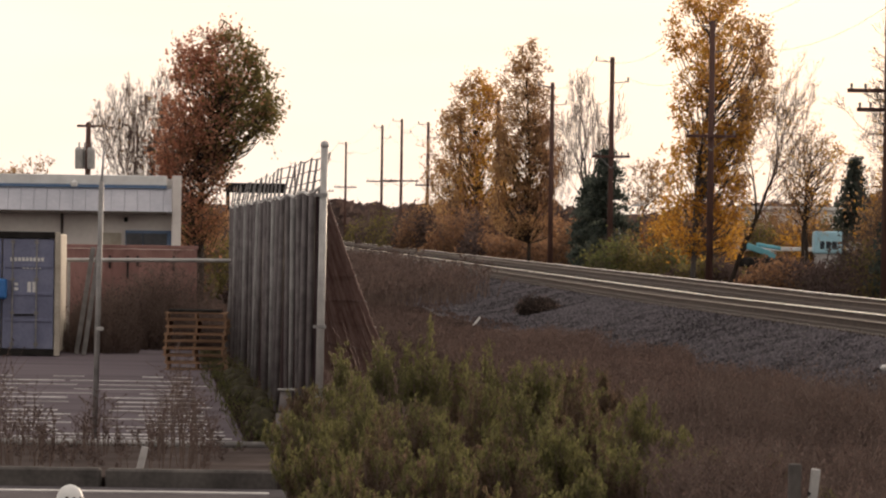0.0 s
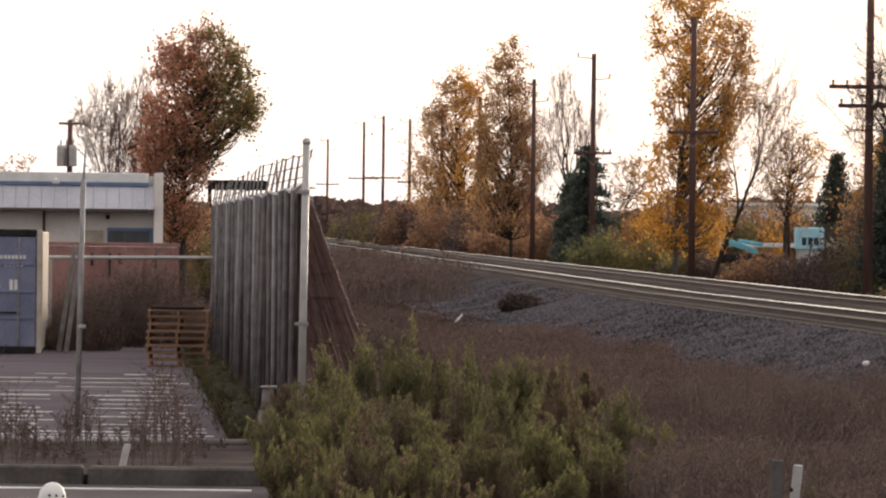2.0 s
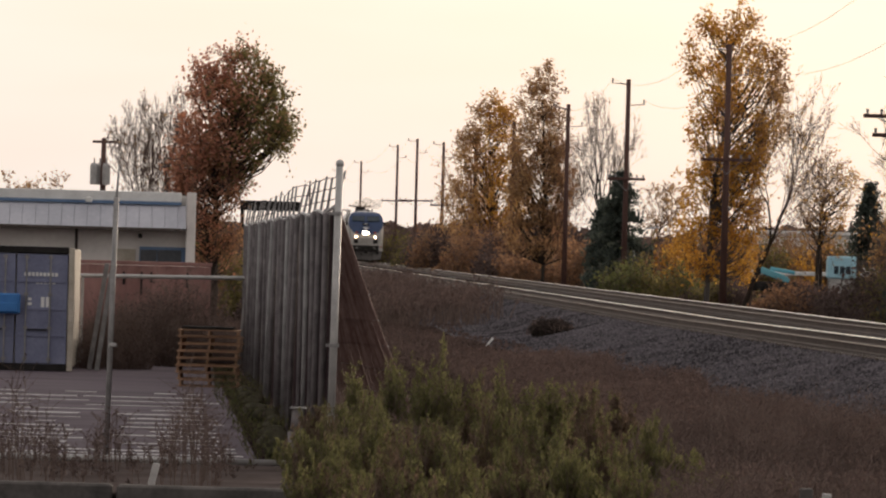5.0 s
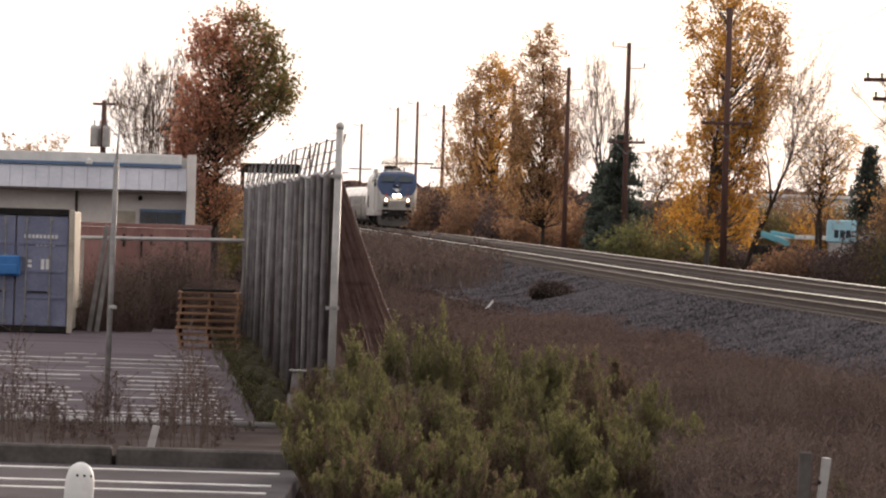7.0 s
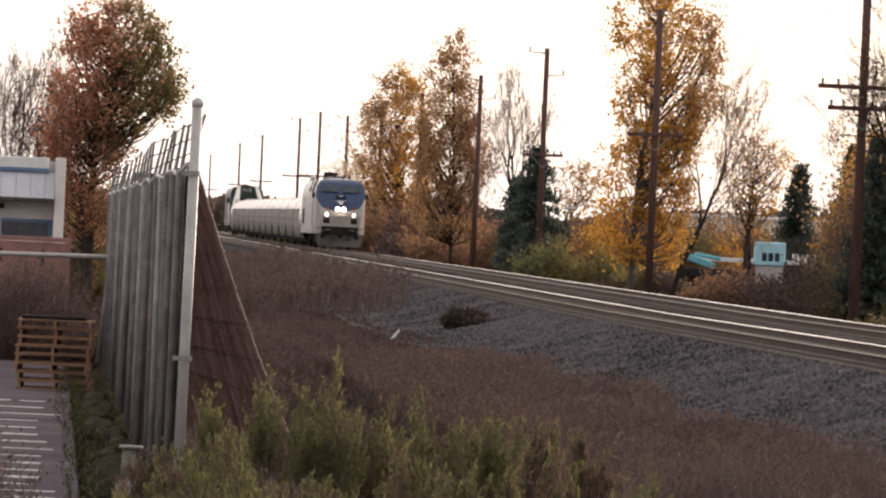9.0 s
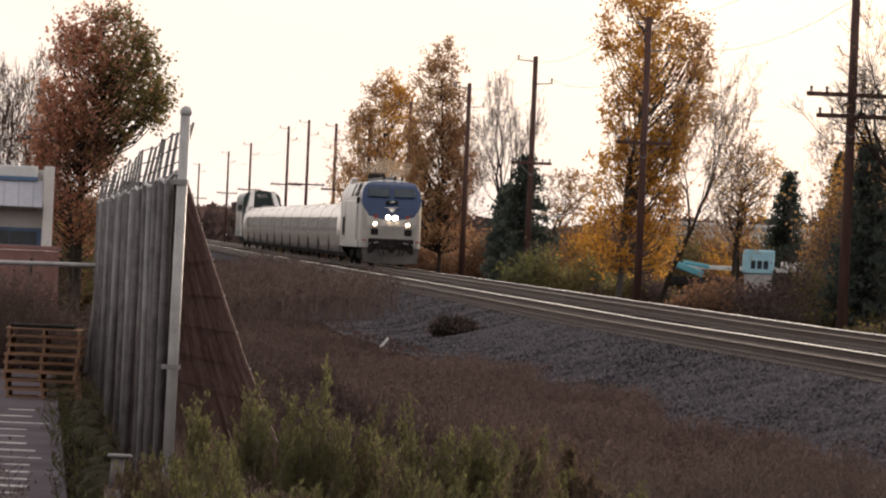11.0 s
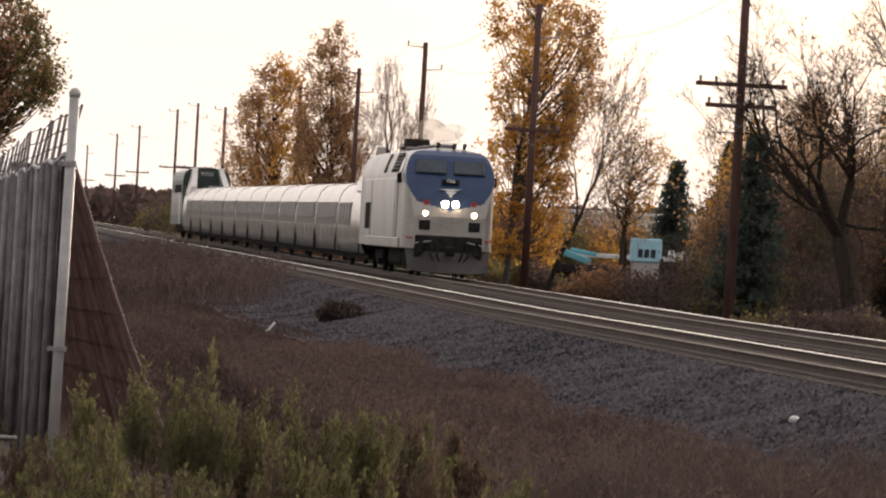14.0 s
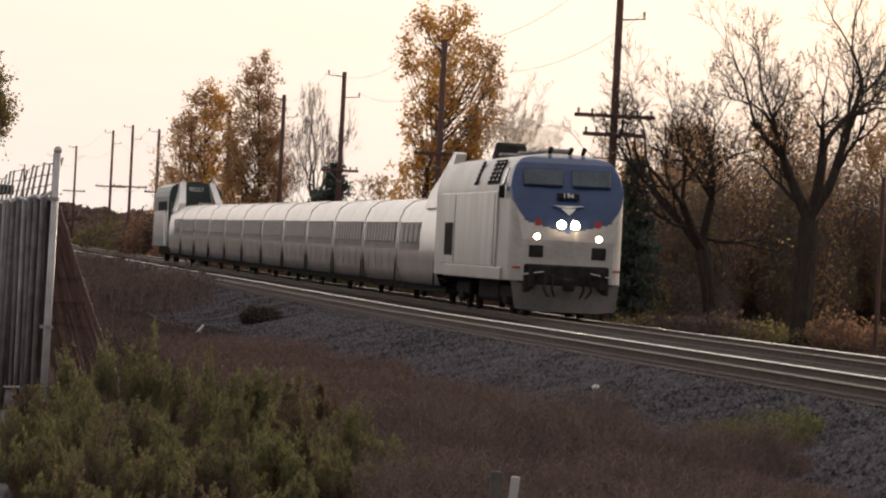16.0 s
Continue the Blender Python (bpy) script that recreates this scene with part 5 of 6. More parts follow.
forked(6.6, 368, 10.4, 2.6, "bare slender tree among poplars", 43, trunk=0.22, trunk_r=0.1, levels=8, angle=0.42, up=0.16, leaf=LEAF_BROWN, n_leaves=300, thick=1.2)
crowned(-8.0, 205, ((4.7, -1.8, 0.55), (5.6, -1.95, 0.95), (6.2, -1.75, 2.1), (7.0, -1.7, 2.25), (7.8, -1.62, 2.2), (8.8, -1.3, 1.6), (9.3, -0.9, 1.1), (9.65, -0.3, 0.4)),
        "dense red-brown and olive autumn tree", LEAF_RED, 215, 88, 0.115, 44, LEAF_OLIVE, 0.35, 0.16, -0.4, 0.33)
crowned(-8.6, 204, ((2.2, -1.1, 0.9), (3.6, -1.3, 1.0), (5.0, -1.4, 0.9), (6.4, -0.9, 0.4)), "rusty half-bare lower crown beside the big tree", LEAF_RED, 75, 70, 0.11, 45, LEAF_RUST, 0.1, 0.09, 0.0, 0.4)
forked(-10.3, 207, 8.6, 3.4, "bare many-stemmed tree near the low building", 46, trunk=0.24, trunk_r=0.09, levels=8, angle=0.42, up=0.16, stems=3, leaf=LEAF_BROWN, n_leaves=350)
for i, (x, y, h, s) in enumerate(((-27.3, 400, 8.0, 3.2), (-29.6, 400, 7.6, 2.6), (13.0, 400, 7.2, 3.6), (-23.5, 420, 6.5, 3.0))):
    forked(x, y, h, s, "small distant autumn tree", 50 + i, trunk=0.25, trunk_r=0.12, levels=7, leaf=LEAF_BROWN, n_leaves=900, size=0.2)
for i, (x, y, h, s) in enumerate(((21, 236, 8.0, 1.9), (25, 240, 9.0, 2.4), (29, 236, 8.5, 2.6), (33, 238, 9.5, 2.6), (23, 255, 8.0, 2.2), (18.4, 232, 6.6, 1.6))):
    crowned(x, y, ((0.6, -s, s), (0.45 * h, -s * 1.1, s * 1.05), (0.8 * h, -s * 0.7, s * 0.7), (h, -0.2, 0.2)), "brown and orange autumn tree beyond the track", LEAF_GOLD if i % 2 else LEAF_BROWN, 110, 70, 0.15,
            60 + i, LEAF_RUST, 0.3, 0.12, 0.0, 0.5)
conifer(8.2, 300, 6.6, 1.75, "dark green conifer beside the poles", 3, 2.6)
conifer(7.5, 304, 5.2, 1.2, "smaller dark green conifer", 4, 2.2)
for i, (x, y, h, s) in enumerate(((23.2, 335, 6.4, 1.7), (25.6, 330, 7.5, 2.1), (24.6, 270, 6.6, 1.9), (16.8, 213, 6.1, 1.4))):
    conifer(x, y, h, s, "dark evergreen among bare trees", 5 + i)
for i, (x, y, w, h) in enumerate(((14.2, 330, 2.4, 3.4), (17.0, 336, 2.6, 3.0), (20.0, 345, 2.8, 3.2), (23.0, 345, 2.8, 3.4), (26.0, 342, 2.8, 3.6), (11.2, 322, 2.2, 3.6))):
    thicket("shrub", x, y, w, 2.5, h * 1.25, "hazy brown thicket behind the distant yard", [TWIG, LEAF_RUST, LEAF_OLIVE if i % 2 else LEAF_BROWN], 450, 6500, 0.18, 200 + i)

for i, (x, h) in enumerate(((20.3, 4.5), (22.8, 5.5), (25.5, 6.0), (28.3, 5.5), (31.2, 6.0), (34.5, 6.0), (38, 6.5))):
    thicket("shrub", x, 232 + 3 * (i % 3), 2.2, 2.5, h, "tall dull brown and olive undergrowth beyond the track", [TWIG, LEAF_RUST, LEAF_OLIVE], 700, 7000, 0.15, 180 + i)
for i, (x, y, h) in enumerate(((17.2, 222, 5.6), (19.4, 218, 6.6), (21.6, 222, 7.6), (23.8, 219, 7.0), (26.0, 223, 7.8), (28.4, 220, 7.2), (20.5, 226, 7.4), (25.0, 228, 8.2))):
    thicket("shrub", x, y, 1.9, 2.2, h * 1.15, "tall brown woodland undergrowth behind bare trees", [TWIG, LEAF_RUST if i % 3 else LEAF_BROWN, LEAF_OLIVE if i % 2 else LEAF_BROWN], 700, 5200, 0.14, 220 + i, stem=0.014)
# thickets beside the line
thicket("bramble_mound", 14.2, 232, 3.0, 3.0, 1.7, "low tangled bramble mound with red-brown leaves", [TWIG, LEAF_RUST, LEAF_DRY, LEAF_OLIVE], 700, 9000, 0.13, 70)
thicket("bramble_mound", 16.9, 215, 4.0, 3.0, 2.7, "wide bramble mound of brown and dull green leaves", [TWIG, LEAF_DRY, LEAF_OLIVE, LEAF_RUST], 800, 9000, 0.13, 71)
thicket("bramble_mound", 17.6, 182, 4.2, 2.5, 1.0, "low olive undergrowth below bare trees", [TWIG, LEAF_OLIVE, LEAF_DRY], 700, 6000, 0.12, 72)
thicket("bramble_mound", 22.6, 178, 3.5, 2.5, 1.2, "low olive and brown undergrowth by the trunk", [TWIG, LEAF_OLIVE, LEAF_RUST], 600, 5000, 0.12, 73)
thicket("shrub", 9.4, 272, 2.9, 2.5, 2.6, "rounded dull green shrub beside the track", [TWIG, LEAF_OLIVE, LEAF_GREEN], 500, 8000, 0.17, 74)
thicket("shrub", 11.6, 262, 2.0, 2.0, 1.6, "low dull green shrub at a pole's foot", [TWIG, LEAF_OLIVE, LEAF_DRY], 400, 4500, 0.15, 75)
thicket("shrub", 12.4, 300, 2.6, 2.5, 4.6, "rust-orange autumn shrub below the poplar", [TWIG, LEAF_GOLD, LEAF_RUST], 500, 6500, 0.2, 76)
thicket("shrub", 17.8, 338, 3.0, 2.5, 3.6, "golden autumn shrub in tall undergrowth", [TWIG, LEAF_GOLD, LEAF_RUST], 500, 5000, 0.2, 77)
for i, (x, y, w, h) in enumerate(((1.0, 405, 2.6, 4.6), (4.2, 400, 2.8, 5.2), (7.0, 398, 2.6, 4.4), (-1.2, 430, 2.4, 4.4), (5.4, 372, 2.4, 3.0), (2.6, 376, 2.2, 2.6), (8.4, 360, 2.2, 3.4))):
    thicket("shrub", x, y, w, 3, h, "dense brown autumn thicket along the track", [TWIG, LEAF_RUST, LEAF_DRY if i % 2 else LEAF_RUST], 450, 4500, 0.22, 80 + i)
for i, (x, y, w, h) in enumerate(((-1.5, 500, 3.0, 4.2), (-4.6, 520, 3.2, 4.4), (-7.2, 590, 3.0, 4.6), (-3.0, 470, 2.4, 3.2))):
    thicket("shrub", x, y, w, 4, h, "distant grey-brown thicket beside the track", [TWIG, LEAF_DRY, LEAF_OLIVE], 400, 2500, 0.25, 90 + i, stem=0.02)
for i, (x, y, w, h, m) in enumerate(((-9.0, 222, 1.7, 3.9, LEAF_OLIVE), (-7.0, 215, 1.7, 3.0, LEAF_OLIVE), (-10.9, 250, 1.5, 5.6, LEAF_RUST), (-5.6, 200, 1.8, 2.4, LEAF_DRY))):
    thicket("shrub", x, y, w, 2.5, h, "olive and brown shrub beyond the yard", [TWIG, m, LEAF_RUST], 450, 6000, 0.17, 100 + i)
thicket("dry_shrub", -6.5, 134, 2.1, 2.4, 2.1, "dense dry brown weeds before the rusty skip", [TWIG, LEAF_DRY], 1500, 9000, 0.06, 110, stem=0.009)
thicket("dry_shrub", -7.4, 128.5, 0.9, 1.2, 1.5, "dry brown weeds beside the container", [TWIG, LEAF_DRY], 500, 1200, 0.06, 111, stem=0.008)


def weeds(name, spots, height, label, materials, seed, category="weeds", leaf=0.035, per=9, lean=0.3, width=0.006):
    """Many single stems with small leaves in one sheet of plants."""
    rs = np.random.RandomState(seed)
    n = len(spots)
    sp = np.array(spots)
    z = np.array([ground_z(x, y) if y < 73 or x > fence_x(min(max(y, 72), 132)) - 0.6 else 0.0 for x, y, k in spots])
    h = height * sp[:, 2] * (0.6 + 0.7 * rs.random(n))
    foot = np.stack([sp[:, 0], sp[:, 1], z - 0.03], 1)
    knee = foot + np.stack([rs.normal(size=n) * lean * 0.35, rs.normal(size=n) * lean * 0.35, 0.55 * np.ones(n)], 1) * h[:, None]
    tip = knee + np.stack([rs.normal(size=n) * lean * 0.5, rs.normal(size=n) * lean * 0.5, 0.45 * np.ones(n)], 1) * h[:, None]
    pick = np.repeat(np.arange(n), per)
    m = len(pick)
    s = rs.random((m, 1))
    mid = knee[pick] * (1 - s) + tip[pick] * s
    end = mid + np.stack([rs.normal(size=m) * 0.13, rs.normal(size=m) * 0.13, 0.05 + 0.13 * rs.random(m)], 1) * h[pick][:, None]
    one, few = np.ones(n) * width, np.ones(m) * width
    segs = (np.concatenate([foot, knee, mid]), np.concatenate([knee, tip, end]), np.concatenate([one, one * 0.8, few * 0.5]), np.concatenate([one * 0.8, one * 0.3, few * 0.25]))
    pts = np.concatenate([end, (mid + end) / 2])
    v, f = tubes(segs, 3)
    v2, f2 = leaves(pts, leaf, rs, wide=0.2, upright=0.35)
    ob = pydata(name, np.concatenate([v, v2]), np.concatenate([f, f2 + len(v)]), materials)
    n1 = len(f)
    ob.data.polygons.foreach_set("material_index", np.concatenate([np.zeros(n1, int), 1 + (rs.random(len(f2)) * (len(materials) - 1)).astype(int)]).astype(np.int32))
    return tagged(ob, label, category, kind="stuff")


rs0 = np.random.RandomState(77)


def scatter(n, x0, x1, y0, y1, keep=lambda x, y: 1.0):
    out = []
    while len(out) < n:
        x, y = rs0.uniform(x0, x1), rs0.uniform(y0, y1)
        k = keep(x, y)
        if k > 0:
            out.append((x, y, k))
    return out


def field(x, y):
    """Dry weeds between the fence and the ballast, lower and patchy towards the bank."""
    c = x - SLOPE * y
    edge = 9.6 + 1.0 * noise.noise((y * 0.05, x * 0.3, 7.0)) + (0.5 if y > 190 else 0.4 if y < 85 else 0.0)
    if x < fence_x(max(y, 71.5)) + 0.5 or c > edge or (y < 66 and x < -1.5):
        return 0.0
    k = 1.0 if c < 7.5 else max(0.12, 1 - (c - 7.5) / 3.4)
    low = (0.4 if x < 2.0 else 1.0) if y < 64 else max(0.4, 1 - (y - 64) * 0.12) if x < 2.0 else max(0.55, 1 - (y - 64) * 0.05)
    return k * low * (0.7 + 0.5 * noise.noise((x * 0.6, y * 0.25, 2.0)))


weeds("dry_weeds", scatter(13000, -1.6, 9.5, 44, 80, field), 0.85, "dense dry brown weeds before the ballast bank", [TWIG, LEAF_DRY], 120)
weeds("low_weeds", scatter(15000, -3.0, 6.5, 62, 130, lambda x, y: 1.0 if x > fence_x(max(y, 71.5)) + 0.4 and 6.0 < x - SLOPE * y < 9.3 + 0.7 * noise.noise((y * 0.1, x, 1.0)) else 0.0), 0.42,
      "low dark brown weeds on the foot of the bank", [TWIG, LEAF_DRY, LEAF_DRY], 126, per=6, lean=0.5, leaf=0.05)
weeds("dry_weeds_far", scatter(12000, -9.0, 8.5, 78, 300, field), 0.8, "brown weeds along the foot of the ballast", [TWIG, LEAF_DRY, LEAF_DRY], 121, per=5, width=0.011, leaf=0.06)
weeds("lot_weeds", [(x, y, k) for x, y, k in scatter(380, -6.6, -2.4, 65.2, 73.0, lambda x, y: max(0.0, noise.noise((x * 1.5, y * 0.3, 5)) + 0.35))], 1.25,
      "thin dark dry weeds at the lot's edge", [TWIG, LEAF_DRY], 122, per=10, lean=0.12, width=0.007, leaf=0.035)
weeds("fence_foot_grass", scatter(420, -5.0, -1.7, 72, 125, lambda x, y: 1.0 if -0.95 < x - fence_x(y) < -0.08 else 0.0), 0.26, "green and brown grass along the fence foot",
      [LEAF_GREEN, LEAF_GREEN, LEAF_DRY], 123, "grass", per=4, lean=0.6)
weeds("track_side_brush", scatter(2500, -8, 6, 190, 420, lambda x, y: 1.0 if 5.5 < x - SLOPE * y < 11.6 else 0.0), 1.0, "brown brush along the far ballast foot", [TWIG, LEAF_DRY, LEAF_DRY], 124,
      per=4, width=0.02, leaf=0.12)
weeds("green_grass", scatter(350, 6.7, 8.0, 69, 72.5, lambda x, y: 1.0), 0.35, "small patch of bright green grass", [LEAF_GREEN, LEAF_GREEN], 125, "grass", per=5, lean=0.6)
# the green and brown shrubs in front of the fence
G, D = SHRUB_GREEN, SHRUB_BROWN
SHRUBS = ((-1.53, 66.3, 0.38, 0.99, 0.83), (-1.13, 69.1, 0.5, 1.33, 0.48), (-0.7, 68.0, 0.46, 1.48, 0.38), (-0.23, 68.5, 0.38, 1.67, 0.2), (0.2, 69.1, 0.5, 1.35, 0.58),
          (0.68, 68.5, 0.5, 1.44, 0.48), (1.16, 69.1, 0.46, 1.33, 0.43), (1.5, 68.0, 0.38, 1.3, 0.68), (1.98, 70.2, 0.5, 1.13, 0.88), (-1.37, 61.6, 0.52, 1.03, 0.53),
          (-0.85, 62.7, 0.57, 1.22, 0.38), (-0.28, 61.6, 0.57, 1.13, 0.63), (0.34, 62.7, 0.57, 1.24, 0.58), (0.91, 61.6, 0.57, 1.1, 0.48), (1.48, 62.7, 0.52, 1.13, 0.73),
          (2.05, 61.6, 0.52, 1.03, 0.43), (-1.16, 56.0, 0.55, 0.87, 0.48), (-0.58, 55.4, 0.58, 0.89, 0.68), (0.0, 56.6, 0.58, 0.93, 0.43), (0.58, 55.4, 0.58, 0.87, 0.63),
          (1.16, 56.6, 0.55, 0.93, 0.38), (1.73, 55.4, 0.55, 0.85, 0.58), (2.31, 56.6, 0.52, 0.81, 0.53), (2.89, 54.3, 0.52, 0.7, 0.78), (3.36, 51.0, 0.46, 0.54, 0.38),
          (-0.81, 51.0, 0.52, 0.69, 0.58), (0.23, 51.0, 0.52, 0.69, 0.58), (1.28, 51.0, 0.52, 0.65, 0.48))
for i, (x, y, w, h, dry) in enumerate(SHRUBS):
    plume_shrub(x, y, w, h, "feathery brown-tipped wild shrub among dry weeds" if dry > 0.5 else "feathery dull green wild shrub among dry weeds", (G, D, dry), 130 + i)
DRY = ((3.2, 60, 0.9, 1.15), (4.3, 63, 0.9, 1.1), (5.4, 62, 0.9, 1.0), (3.4, 53, 0.9, 0.95), (4.6, 55, 0.9, 0.95), (2.8, 66, 0.8, 1.3), (3.8, 70, 0.9, 1.2), (5.2, 72, 1.0, 1.0), (6.6, 66, 0.9, 0.8))
for i, (x, y, w, h) in enumerate(DRY):
    thicket("dry_shrub", x, y, w, w * 1.5, h * 0.95, "wispy dry brown weed clump before the bank", [TWIG, LEAF_DRY, LEAF_DRY], 700, 6000, 0.035, 160 + i, "dry weed clumps", stem=0.005, wide=0.2, upright=0.4)

# far woods on the horizon
rsw = np.random.RandomState(9)
pts = []
for _ in range(26000):
    x = rsw.uniform(-260, 320)
    top = 4.5 + 2.5 * noise.noise((x * 0.05, 1.0, 0.0)) + 1.5 * noise.noise((x * 0.3, 2.0, 0.0)) + (2.0 if x > 60 else 0)
    pts.append((x, 900 + rsw.uniform(-30, 60), 1.8 + rsw.random() ** 0.7 * top))
v, f = leaves(np.array(pts), 2.2, rsw)
tagged(pydata("far_woods", v, f, LEAF_DRY), "low grey-brown band of far woods on the horizon", "woods", kind="stuff")


# ---- poles, lamps and things beyond the track ----
def utility_pole(x, y, height, arms, label, tops=True, r=0.16):
    p = empty("utility_pole", Matrix.Translation((x, y, ground_z(x, y) - 0.1)), label, "utility pole", "poles along the line")
    bm = B()
    rod(bm, (0, 0, 0), (0, 0, height), r, r * 0.72, 10)
    part("shaft", bm, POLE_WOOD, p, smooth=True)
    for z, w in arms:
        bm = B()
        box(bm, 0, -0.16, z, w, 0.1, 0.13, 0.01)
        arm = part("crossarm", bm, POLE_WOOD, p)
        for s in (-0.45, -0.28, 0.28, 0.45):
            bm = B()
            rod(bm, (s * w, -0.16, z + 0.05), (s * w, -0.16, z + 0.22), 0.035, 0.05, 7)
            part("insulator", bm, GALV, arm)
        bm = B()
        rod(bm, (-w * 0.3, -0.2, z - 0.02), (0, -0.18, z - 0.6), 0.018, sides=5)
        rod(bm, (w * 0.3, -0.2, z - 0.02), (0, -0.18, z - 0.6), 0.018, sides=5)
        part("brace", bm, GALV, arm)
    if tops:
        for s, z in ((-1, height - 0.25), (1, height - 1.3)):
            bm = B()
            rod(bm, (0, 0, z), (s * 0.85, 0, z + 0.06), 0.03, 0.02, 6)
            rod(bm, (s * 0.8, 0, z + 0.05), (s * 0.8, 0, z + 0.3), 0.03, 0.045, 7)
            part("standoff", bm, GALV, p)
    return p


def pole_x(y):
    return 23.7 + SLOPE * y


POLES = [(188, 11.6, ((7.2, 2.6), (6.6, 2.0))), (246, 11.4, ((6.6, 2.1),)), (298, 11.3, ((6.3, 1.9),)), (341, 11.0, ()), (392, 11.0, ()), (438, 11.0, ()), (487, 11.1, ((5.9, 2.0),)),
         (536, 12.2, ((6.6, 3.2),)), (579, 12.3, ((6.8, 3.0),)), (680, 12.0, ((6.8, 2.6),)), (760, 12.0, ((6.8, 2.6),)), (900, 12.0, ((6.8, 2.6),))]
heads = []
for y, h, arms in POLES:
    p = utility_pole(pole_x(y), y, h, arms, "tall brown wooden utility pole with crossarms" if arms else "tall brown wooden utility pole with stand-off insulators")
    heads.append(p.matrix_basis.translation + Vector((0, 0, h)))
for k, (dx, dz) in enumerate(((-0.8, 0.0), (0.8, -1.05))):
    bm = B()
    for a, b in zip(heads, heads[1:]):
        pa, pb = a + Vector((dx, 0, dz)), b + Vector((dx, 0, dz))
        prev = pa
        for i in range(1, 9):
            s = i / 8
            q = pa.lerp(pb, s) - Vector((0, 0, 4 * 0.9 * s * (1 - s)))
            rod(bm, prev, q, 0.008, sides=3)
            prev = q
    tagged(ob_from("overhead_cable", bm, DARK_STEEL), "thin dark overhead cable sagging between poles", "cable", "overhead cables")

tp = empty("transformer_pole", Matrix.Translation((-14.1, 235, 0)), "brown pole with three grey transformers above the roof", "utility pole")
bm = B()
rod(bm, (0, 0, 0), (0, 0, 6.85), 0.15, 0.1, 10)
part("shaft", bm, POLE_WOOD, tp, smooth=True)
for z in (6.7,):
    bm = B()
    box(bm, 0.05, 0, z, 1.0, 0.1, 0.1)
    part("crossarm", bm, POLE_WOOD, tp)
for x, y in ((-0.35, -0.15), (-0.15, 0.25), (0.14, -0.25)):
    bm = B()
    loft(bm, [[(x + r * math.cos(a * math.pi / 8), y + r * math.sin(a * math.pi / 8), z) for a in range(16)] for r, z in ((0.14, 5.0), (0.16, 5.06), (0.16, 5.75), (0.12, 5.85))])
    part("transformer", bm, GALV_BRIGHT, tp)
    bm = B()
    rod(bm, (x, y, 5.84), (x, y, 6.05), 0.035, 0.03, 6)
    part("bushing", bm, GALV, tp)


def street_lamp(x, y, height, arm, label):
    p = empty("street_lamp", Matrix.Translation((x, y, ground_z(x, y) - 0.1)), label, "street lamp", "lamps")
    bm = B()
    rod(bm, (0, 0, 0), (0, 0, height), 0.07, 0.05, 10)
    part("shaft", bm, GALV_BRIGHT, p, smooth=True)
    bm = B()
    if arm:
        prev = Vector((0, 0, height - 0.4))
        for i in range(1, 6):
            q = Vector((arm * i / 5, 0, height - 0.4 + 0.7 * math.sin(i / 5 * math.pi / 2)))
            rod(bm, prev, q, 0.035, sides=6)
            prev = q
        box(bm, arm + 0.2, 0, height + 0.3, 0.6, 0.2, 0.13, 0.04)
    else:
        bmesh.ops.create_uvsphere(bm, u_segments=10, v_segments=6, radius=0.17, matrix=Matrix.Translation((0, 0, height)) @ Matrix.Diagonal((1.1, 1.1, 0.6, 1)))
    part("lamp_head", bm, GALV_BRIGHT, p)
    return p


street_lamp(9.6, 322, 3.6, 0.85, "pale street lamp with a curved arm")
street_lamp(20.2, 330, 3.9, 0, "pale lamp post with a mushroom head")

# turquoise machines and trailer in the yard beyond the track
cab = empty("turquoise_cabin", Matrix.Translation((20.6, 318, 1.0)), "pale turquoise equipment cabin with dark windows", "cabin")
bm = B()
box(bm, 0, 0, 1.45, 1.5, 1.8, 1.2, 0.06)
part("body", bm, PALE_TEAL, cab)
for x in (-0.32, 0.0, 0.32):
    bm = B()
    box(bm, x, -0.91, 1.3, 0.24, 0.04, 0.42, 0.02)
    part("window", bm, GLASS_DARK, cab)
bm = B()
box(bm, 0, 0, 0.4, 1.3, 1.6, 0.95, 0.04)
part("base", bm, GALV_BRIGHT, cab)
boom = empty("boom_lift", Matrix.Translation((16.3, 312, 1.15)), "teal boom machine with a folded arm", "boom lift")
for a, b, s in (((-0.4, 0, 1.1), (1.2, 0, 0.55), 0.34), ((0.2, 0.3, 1.15), (1.5, 0.3, 0.95), 0.2)):
    bm = B()
    a, b = Vector(a), Vector(b)
    d = b - a
    box(bm, *((a + b) / 2), d.length, s, s, 0.04, Matrix.Rotation(-math.atan2(d.z, d.x), 4, "Y"))
    part("boom", bm, TEAL, boom)
bm = B()
box(bm, -0.5, 0, 1.05, 0.4, 0.5, 0.5, 0.1)
part("knuckle", bm, DARK_STEEL, boom)
bm = B()
box(bm, 0.8, 0.2, 0.2, 3.0, 1.2, 0.5, 0.08)
part("chassis", bm, DARK_STEEL, boom)
trailer = empty("flat_trailer", Matrix.Translation((19.5, 322, 0.9)), "long white flat trailer in a distant yard", "trailer")
bm = B()
box(bm, 0, 0, 1.15, 7.5, 2.2, 0.22, 0.03)
part("deck", bm, WHITE_PAINT, trailer)
for x in (2.6, 3.4):
    bm = B()
    rod(bm, (x, -1.1, 0.45), (x, -0.85, 0.45), 0.45, sides=16)
    part("wheel", bm, UNDER, trailer)
bm = B()
box(bm, 3.2, 0, 1.42, 1.2, 2.0, 0.34, 0.03)
part("load", bm, WHITE_PAINT, trailer)

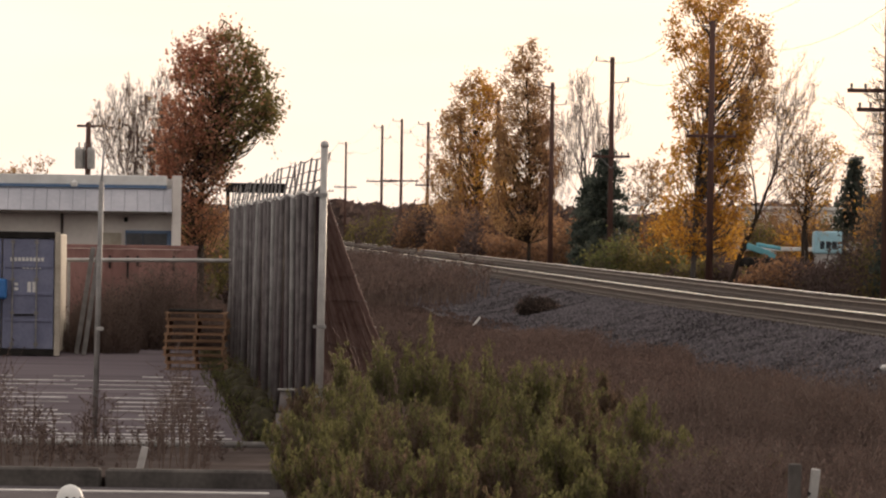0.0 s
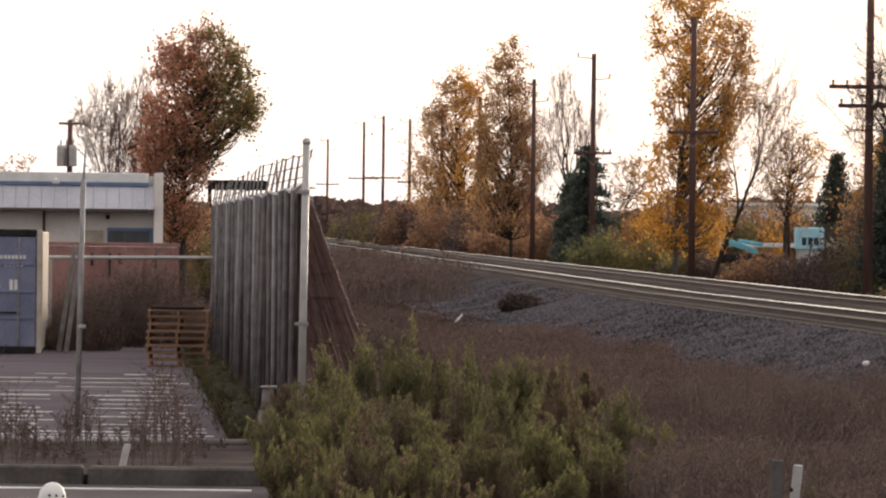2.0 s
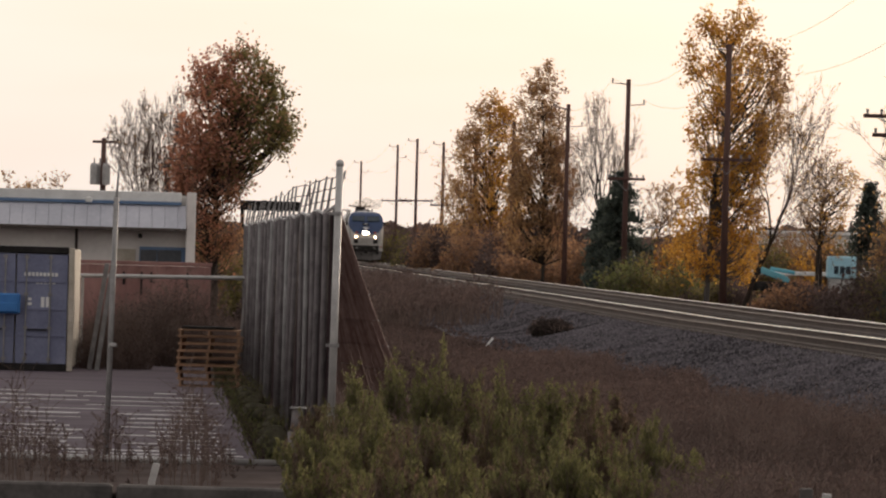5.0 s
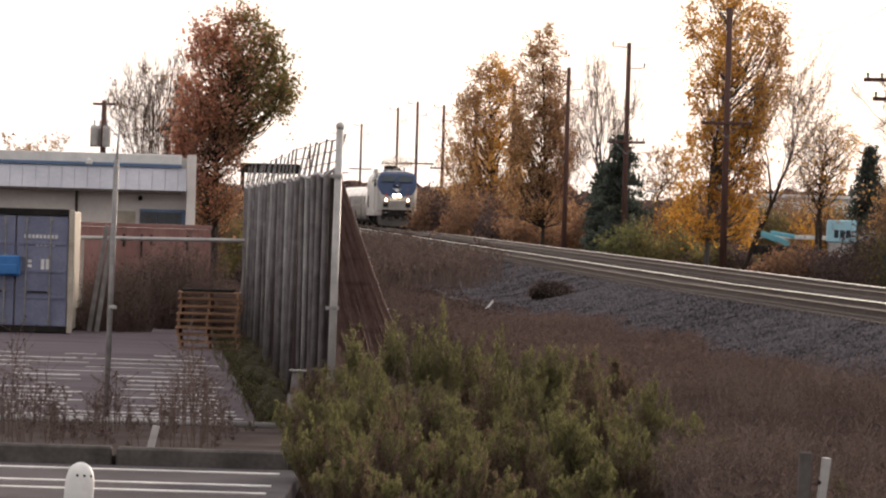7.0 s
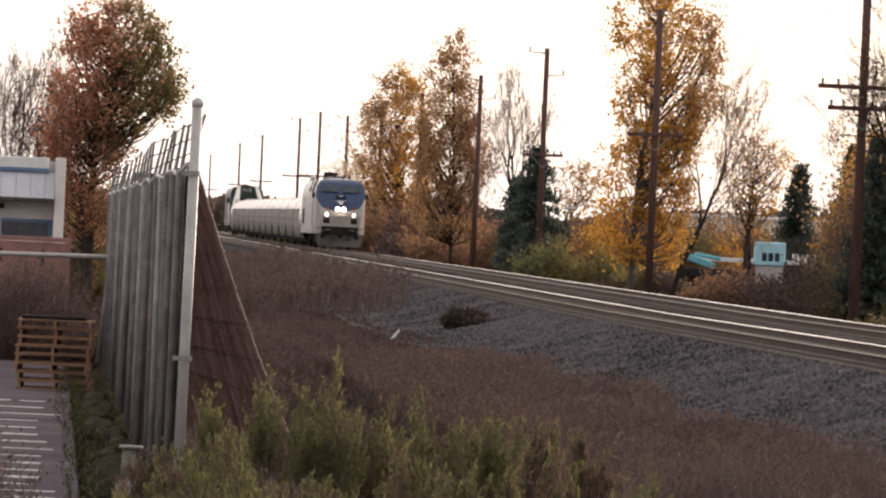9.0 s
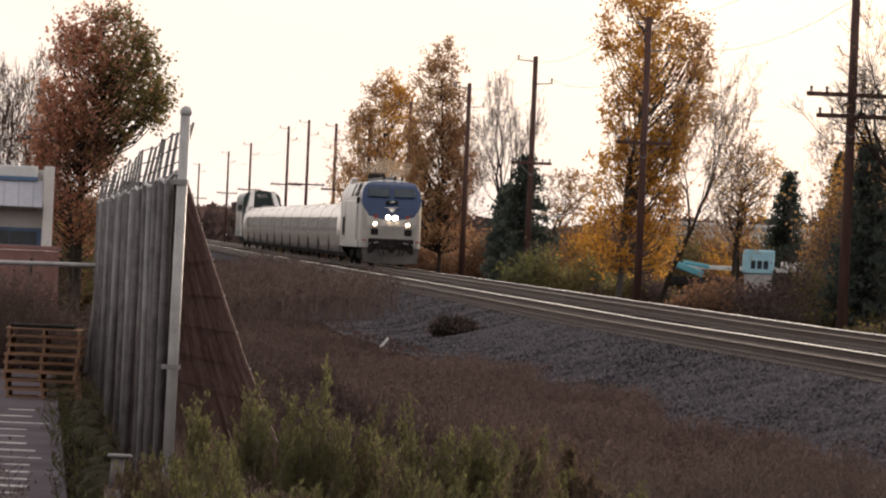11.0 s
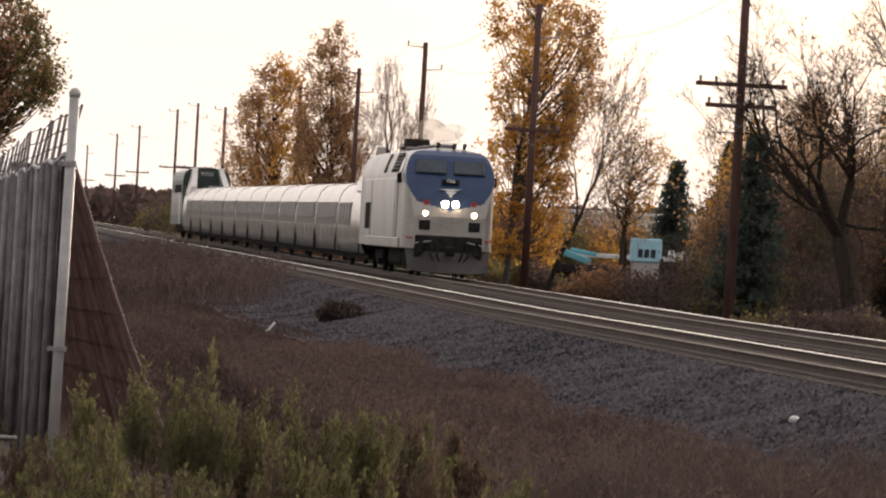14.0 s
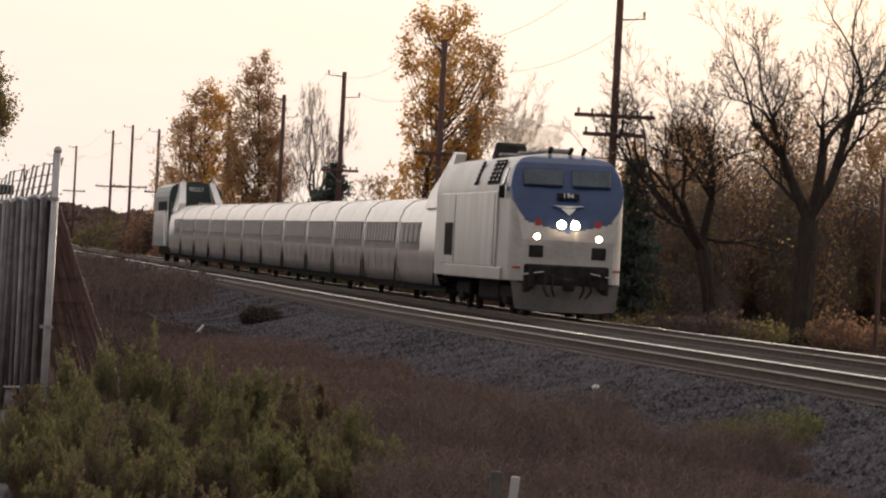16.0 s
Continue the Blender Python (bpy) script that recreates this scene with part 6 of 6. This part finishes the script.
shed = empty("pale_shed", Matrix.Translation((27.5, 290, 0.9)), "pale grey shed with a low roof beyond bare trees", "shed")
bm = B()
box(bm, 0, 0, 1.3, 5, 5, 2.6)
part("wall", bm, WALL_PAINT, shed)
bm = B()
loft(bm, [[(-2.7, y, 2.6), (2.7, y, 2.6), (0, y, 3.7)] for y in (-2.7, 2.7)])
part("roof", bm, METAL_BLUE_GREY, shed)
far_hall = empty("far_warehouse", Matrix.Translation((24, 420, 0.8)), "long low pale warehouse in the distance", "warehouse")
bm = B()
box(bm, 0, 0, 1.9, 14, 8, 3.8)
part("wall", bm, WALL_PAINT, far_hall)
bm = B()
box(bm, 0, 0, 3.9, 14.4, 8.4, 0.25, 0.03)
part("roof", bm, WHITE_PAINT, far_hall)
for i, (x, y, h) in enumerate(((20.9, 172, 5.2), (23.2, 170, 5.6))):
    bm = B()
    rod(bm, (x, y, ground_z(x, y)), (x, y, ground_z(x, y) + h), 0.07, 0.06, 8)
    tagged(ob_from("red_brown_post", bm, POLE_WOOD), "slim red-brown post by the track", "post", "slim posts")

# dark overpass beam seen beyond the fence
span = empty("overpass", Matrix.Translation((-16.5, 520, 0)), "dark distant overpass beam on a pillar", "overpass")
bm = B()
box(bm, 0, 0, 6.3, 5.2, 1.5, 0.85, 0.05)
part("beam", bm, DARK_STEEL, span)
bm = B()
box(bm, -2.4, 0, 3.0, 0.3, 1.2, 6.0, 0.03)
part("pillar", bm, DARK_STEEL, span)

# litter on the bank
def on_ground(x, y, h=0.0):
    return (x, y, ground_z(x, y) + h)


bm = B()
loft(bm, [[(0.76 + dx, 157.6, ground_z(0.76, 157.6) + z) for dx, z in ((0.0, 0.0), (0.05, -0.03), (0.28, 0.27), (0.24, 0.31))], [(0.76 + dx, 157.6 + 0.06, ground_z(0.76, 157.6) + z) for dx, z in ((0.0, 0.0), (0.05, -0.03), (0.28, 0.27), (0.24, 0.31))]])
tagged(ob_from("white_marker_stick", bm, WHITE_PAINT), "small white marker stick leaning in dry weeds", "marker")
bm = B()
bmesh.ops.create_icosphere(bm, subdivisions=2, radius=0.07, matrix=Matrix.Translation(on_ground(6.95, 93.0, 0.04)) @ Matrix.Diagonal((1, 0.9, 0.8, 1)))
for v in bm.verts:
    v.co += Vector((0.012 * noise.noise(v.co * 9), 0, 0.012 * noise.noise(v.co * 7)))
tagged(ob_from("white_stone", bm, WHITE_PAINT), "small round white stone on the ballast", "stone")
thicket("dead_brush", 2.69, 165.4, 0.62, 0.9, 0.42, "dark heap of dead brush on the bank", [BARK, LEAF_DRY], 500, 1500, 0.06, 240, "brush heaps", stem=0.012)
# broken white boards at the kerb, mossy clods along the fence foot
for x, lean, h in ((-5.12, 0.28, 0.34), (-3.32, 0.22, 0.26)):
    bm = B()
    box(bm, 0, 0, h / 2, 0.08, 0.04, h + 0.06, 0.008)
    board = ob_from("white_board_stub", bm, PAINT_AND_GLINT)
    board.matrix_basis = Matrix.Translation((x, 65.6, 0.02)) @ Matrix.Rotation(lean, 4, "Y")
    tagged(board, "broken board stub with flaking white paint", "board", "board stubs")
for k in range(16):
    y = 74 + k * 2.3 + rng.uniform(-0.4, 0.4)
    bm = B()
    r = rng.uniform(0.12, 0.24)
    bmesh.ops.create_icosphere(bm, subdivisions=3, radius=r)
    for v in bm.verts:
        v.co *= 1 + 0.35 * noise.noise(v.co / r * 1.3 + Vector((k * 2.7, 0, 0))) + 0.12 * noise.noise(v.co / r * 4)
        v.co.z *= 0.75
    clod = ob_from("mossy_clod", bm, MOSSY, smooth=True)
    clod.matrix_basis = Matrix.Translation((fence_x(y) - rng.uniform(0.28, 0.5), y, r * 0.4))
    tagged(clod, "lumpy mossy earth clod at the fence foot", "clod", "clods along the fence")


# ---- what moves ----
def train_front(t):
    """Distance of the locomotive's front along the line of sight at t seconds."""
    return 155 + 32.7 * (16 - t)


def motions():
    times = [k * 0.5 for k in range(33)]
    for back, vehicle in vehicles:
        rows = []
        for t in times:
            y = train_front(t) + back * math.cos(math.atan(SLOPE))
            rows.append((t, pose(far_track(y), y, rail_z(y), 0, 0, math.degrees(math.atan(-SLOPE)))))
        walk(vehicle, rows)


motions()
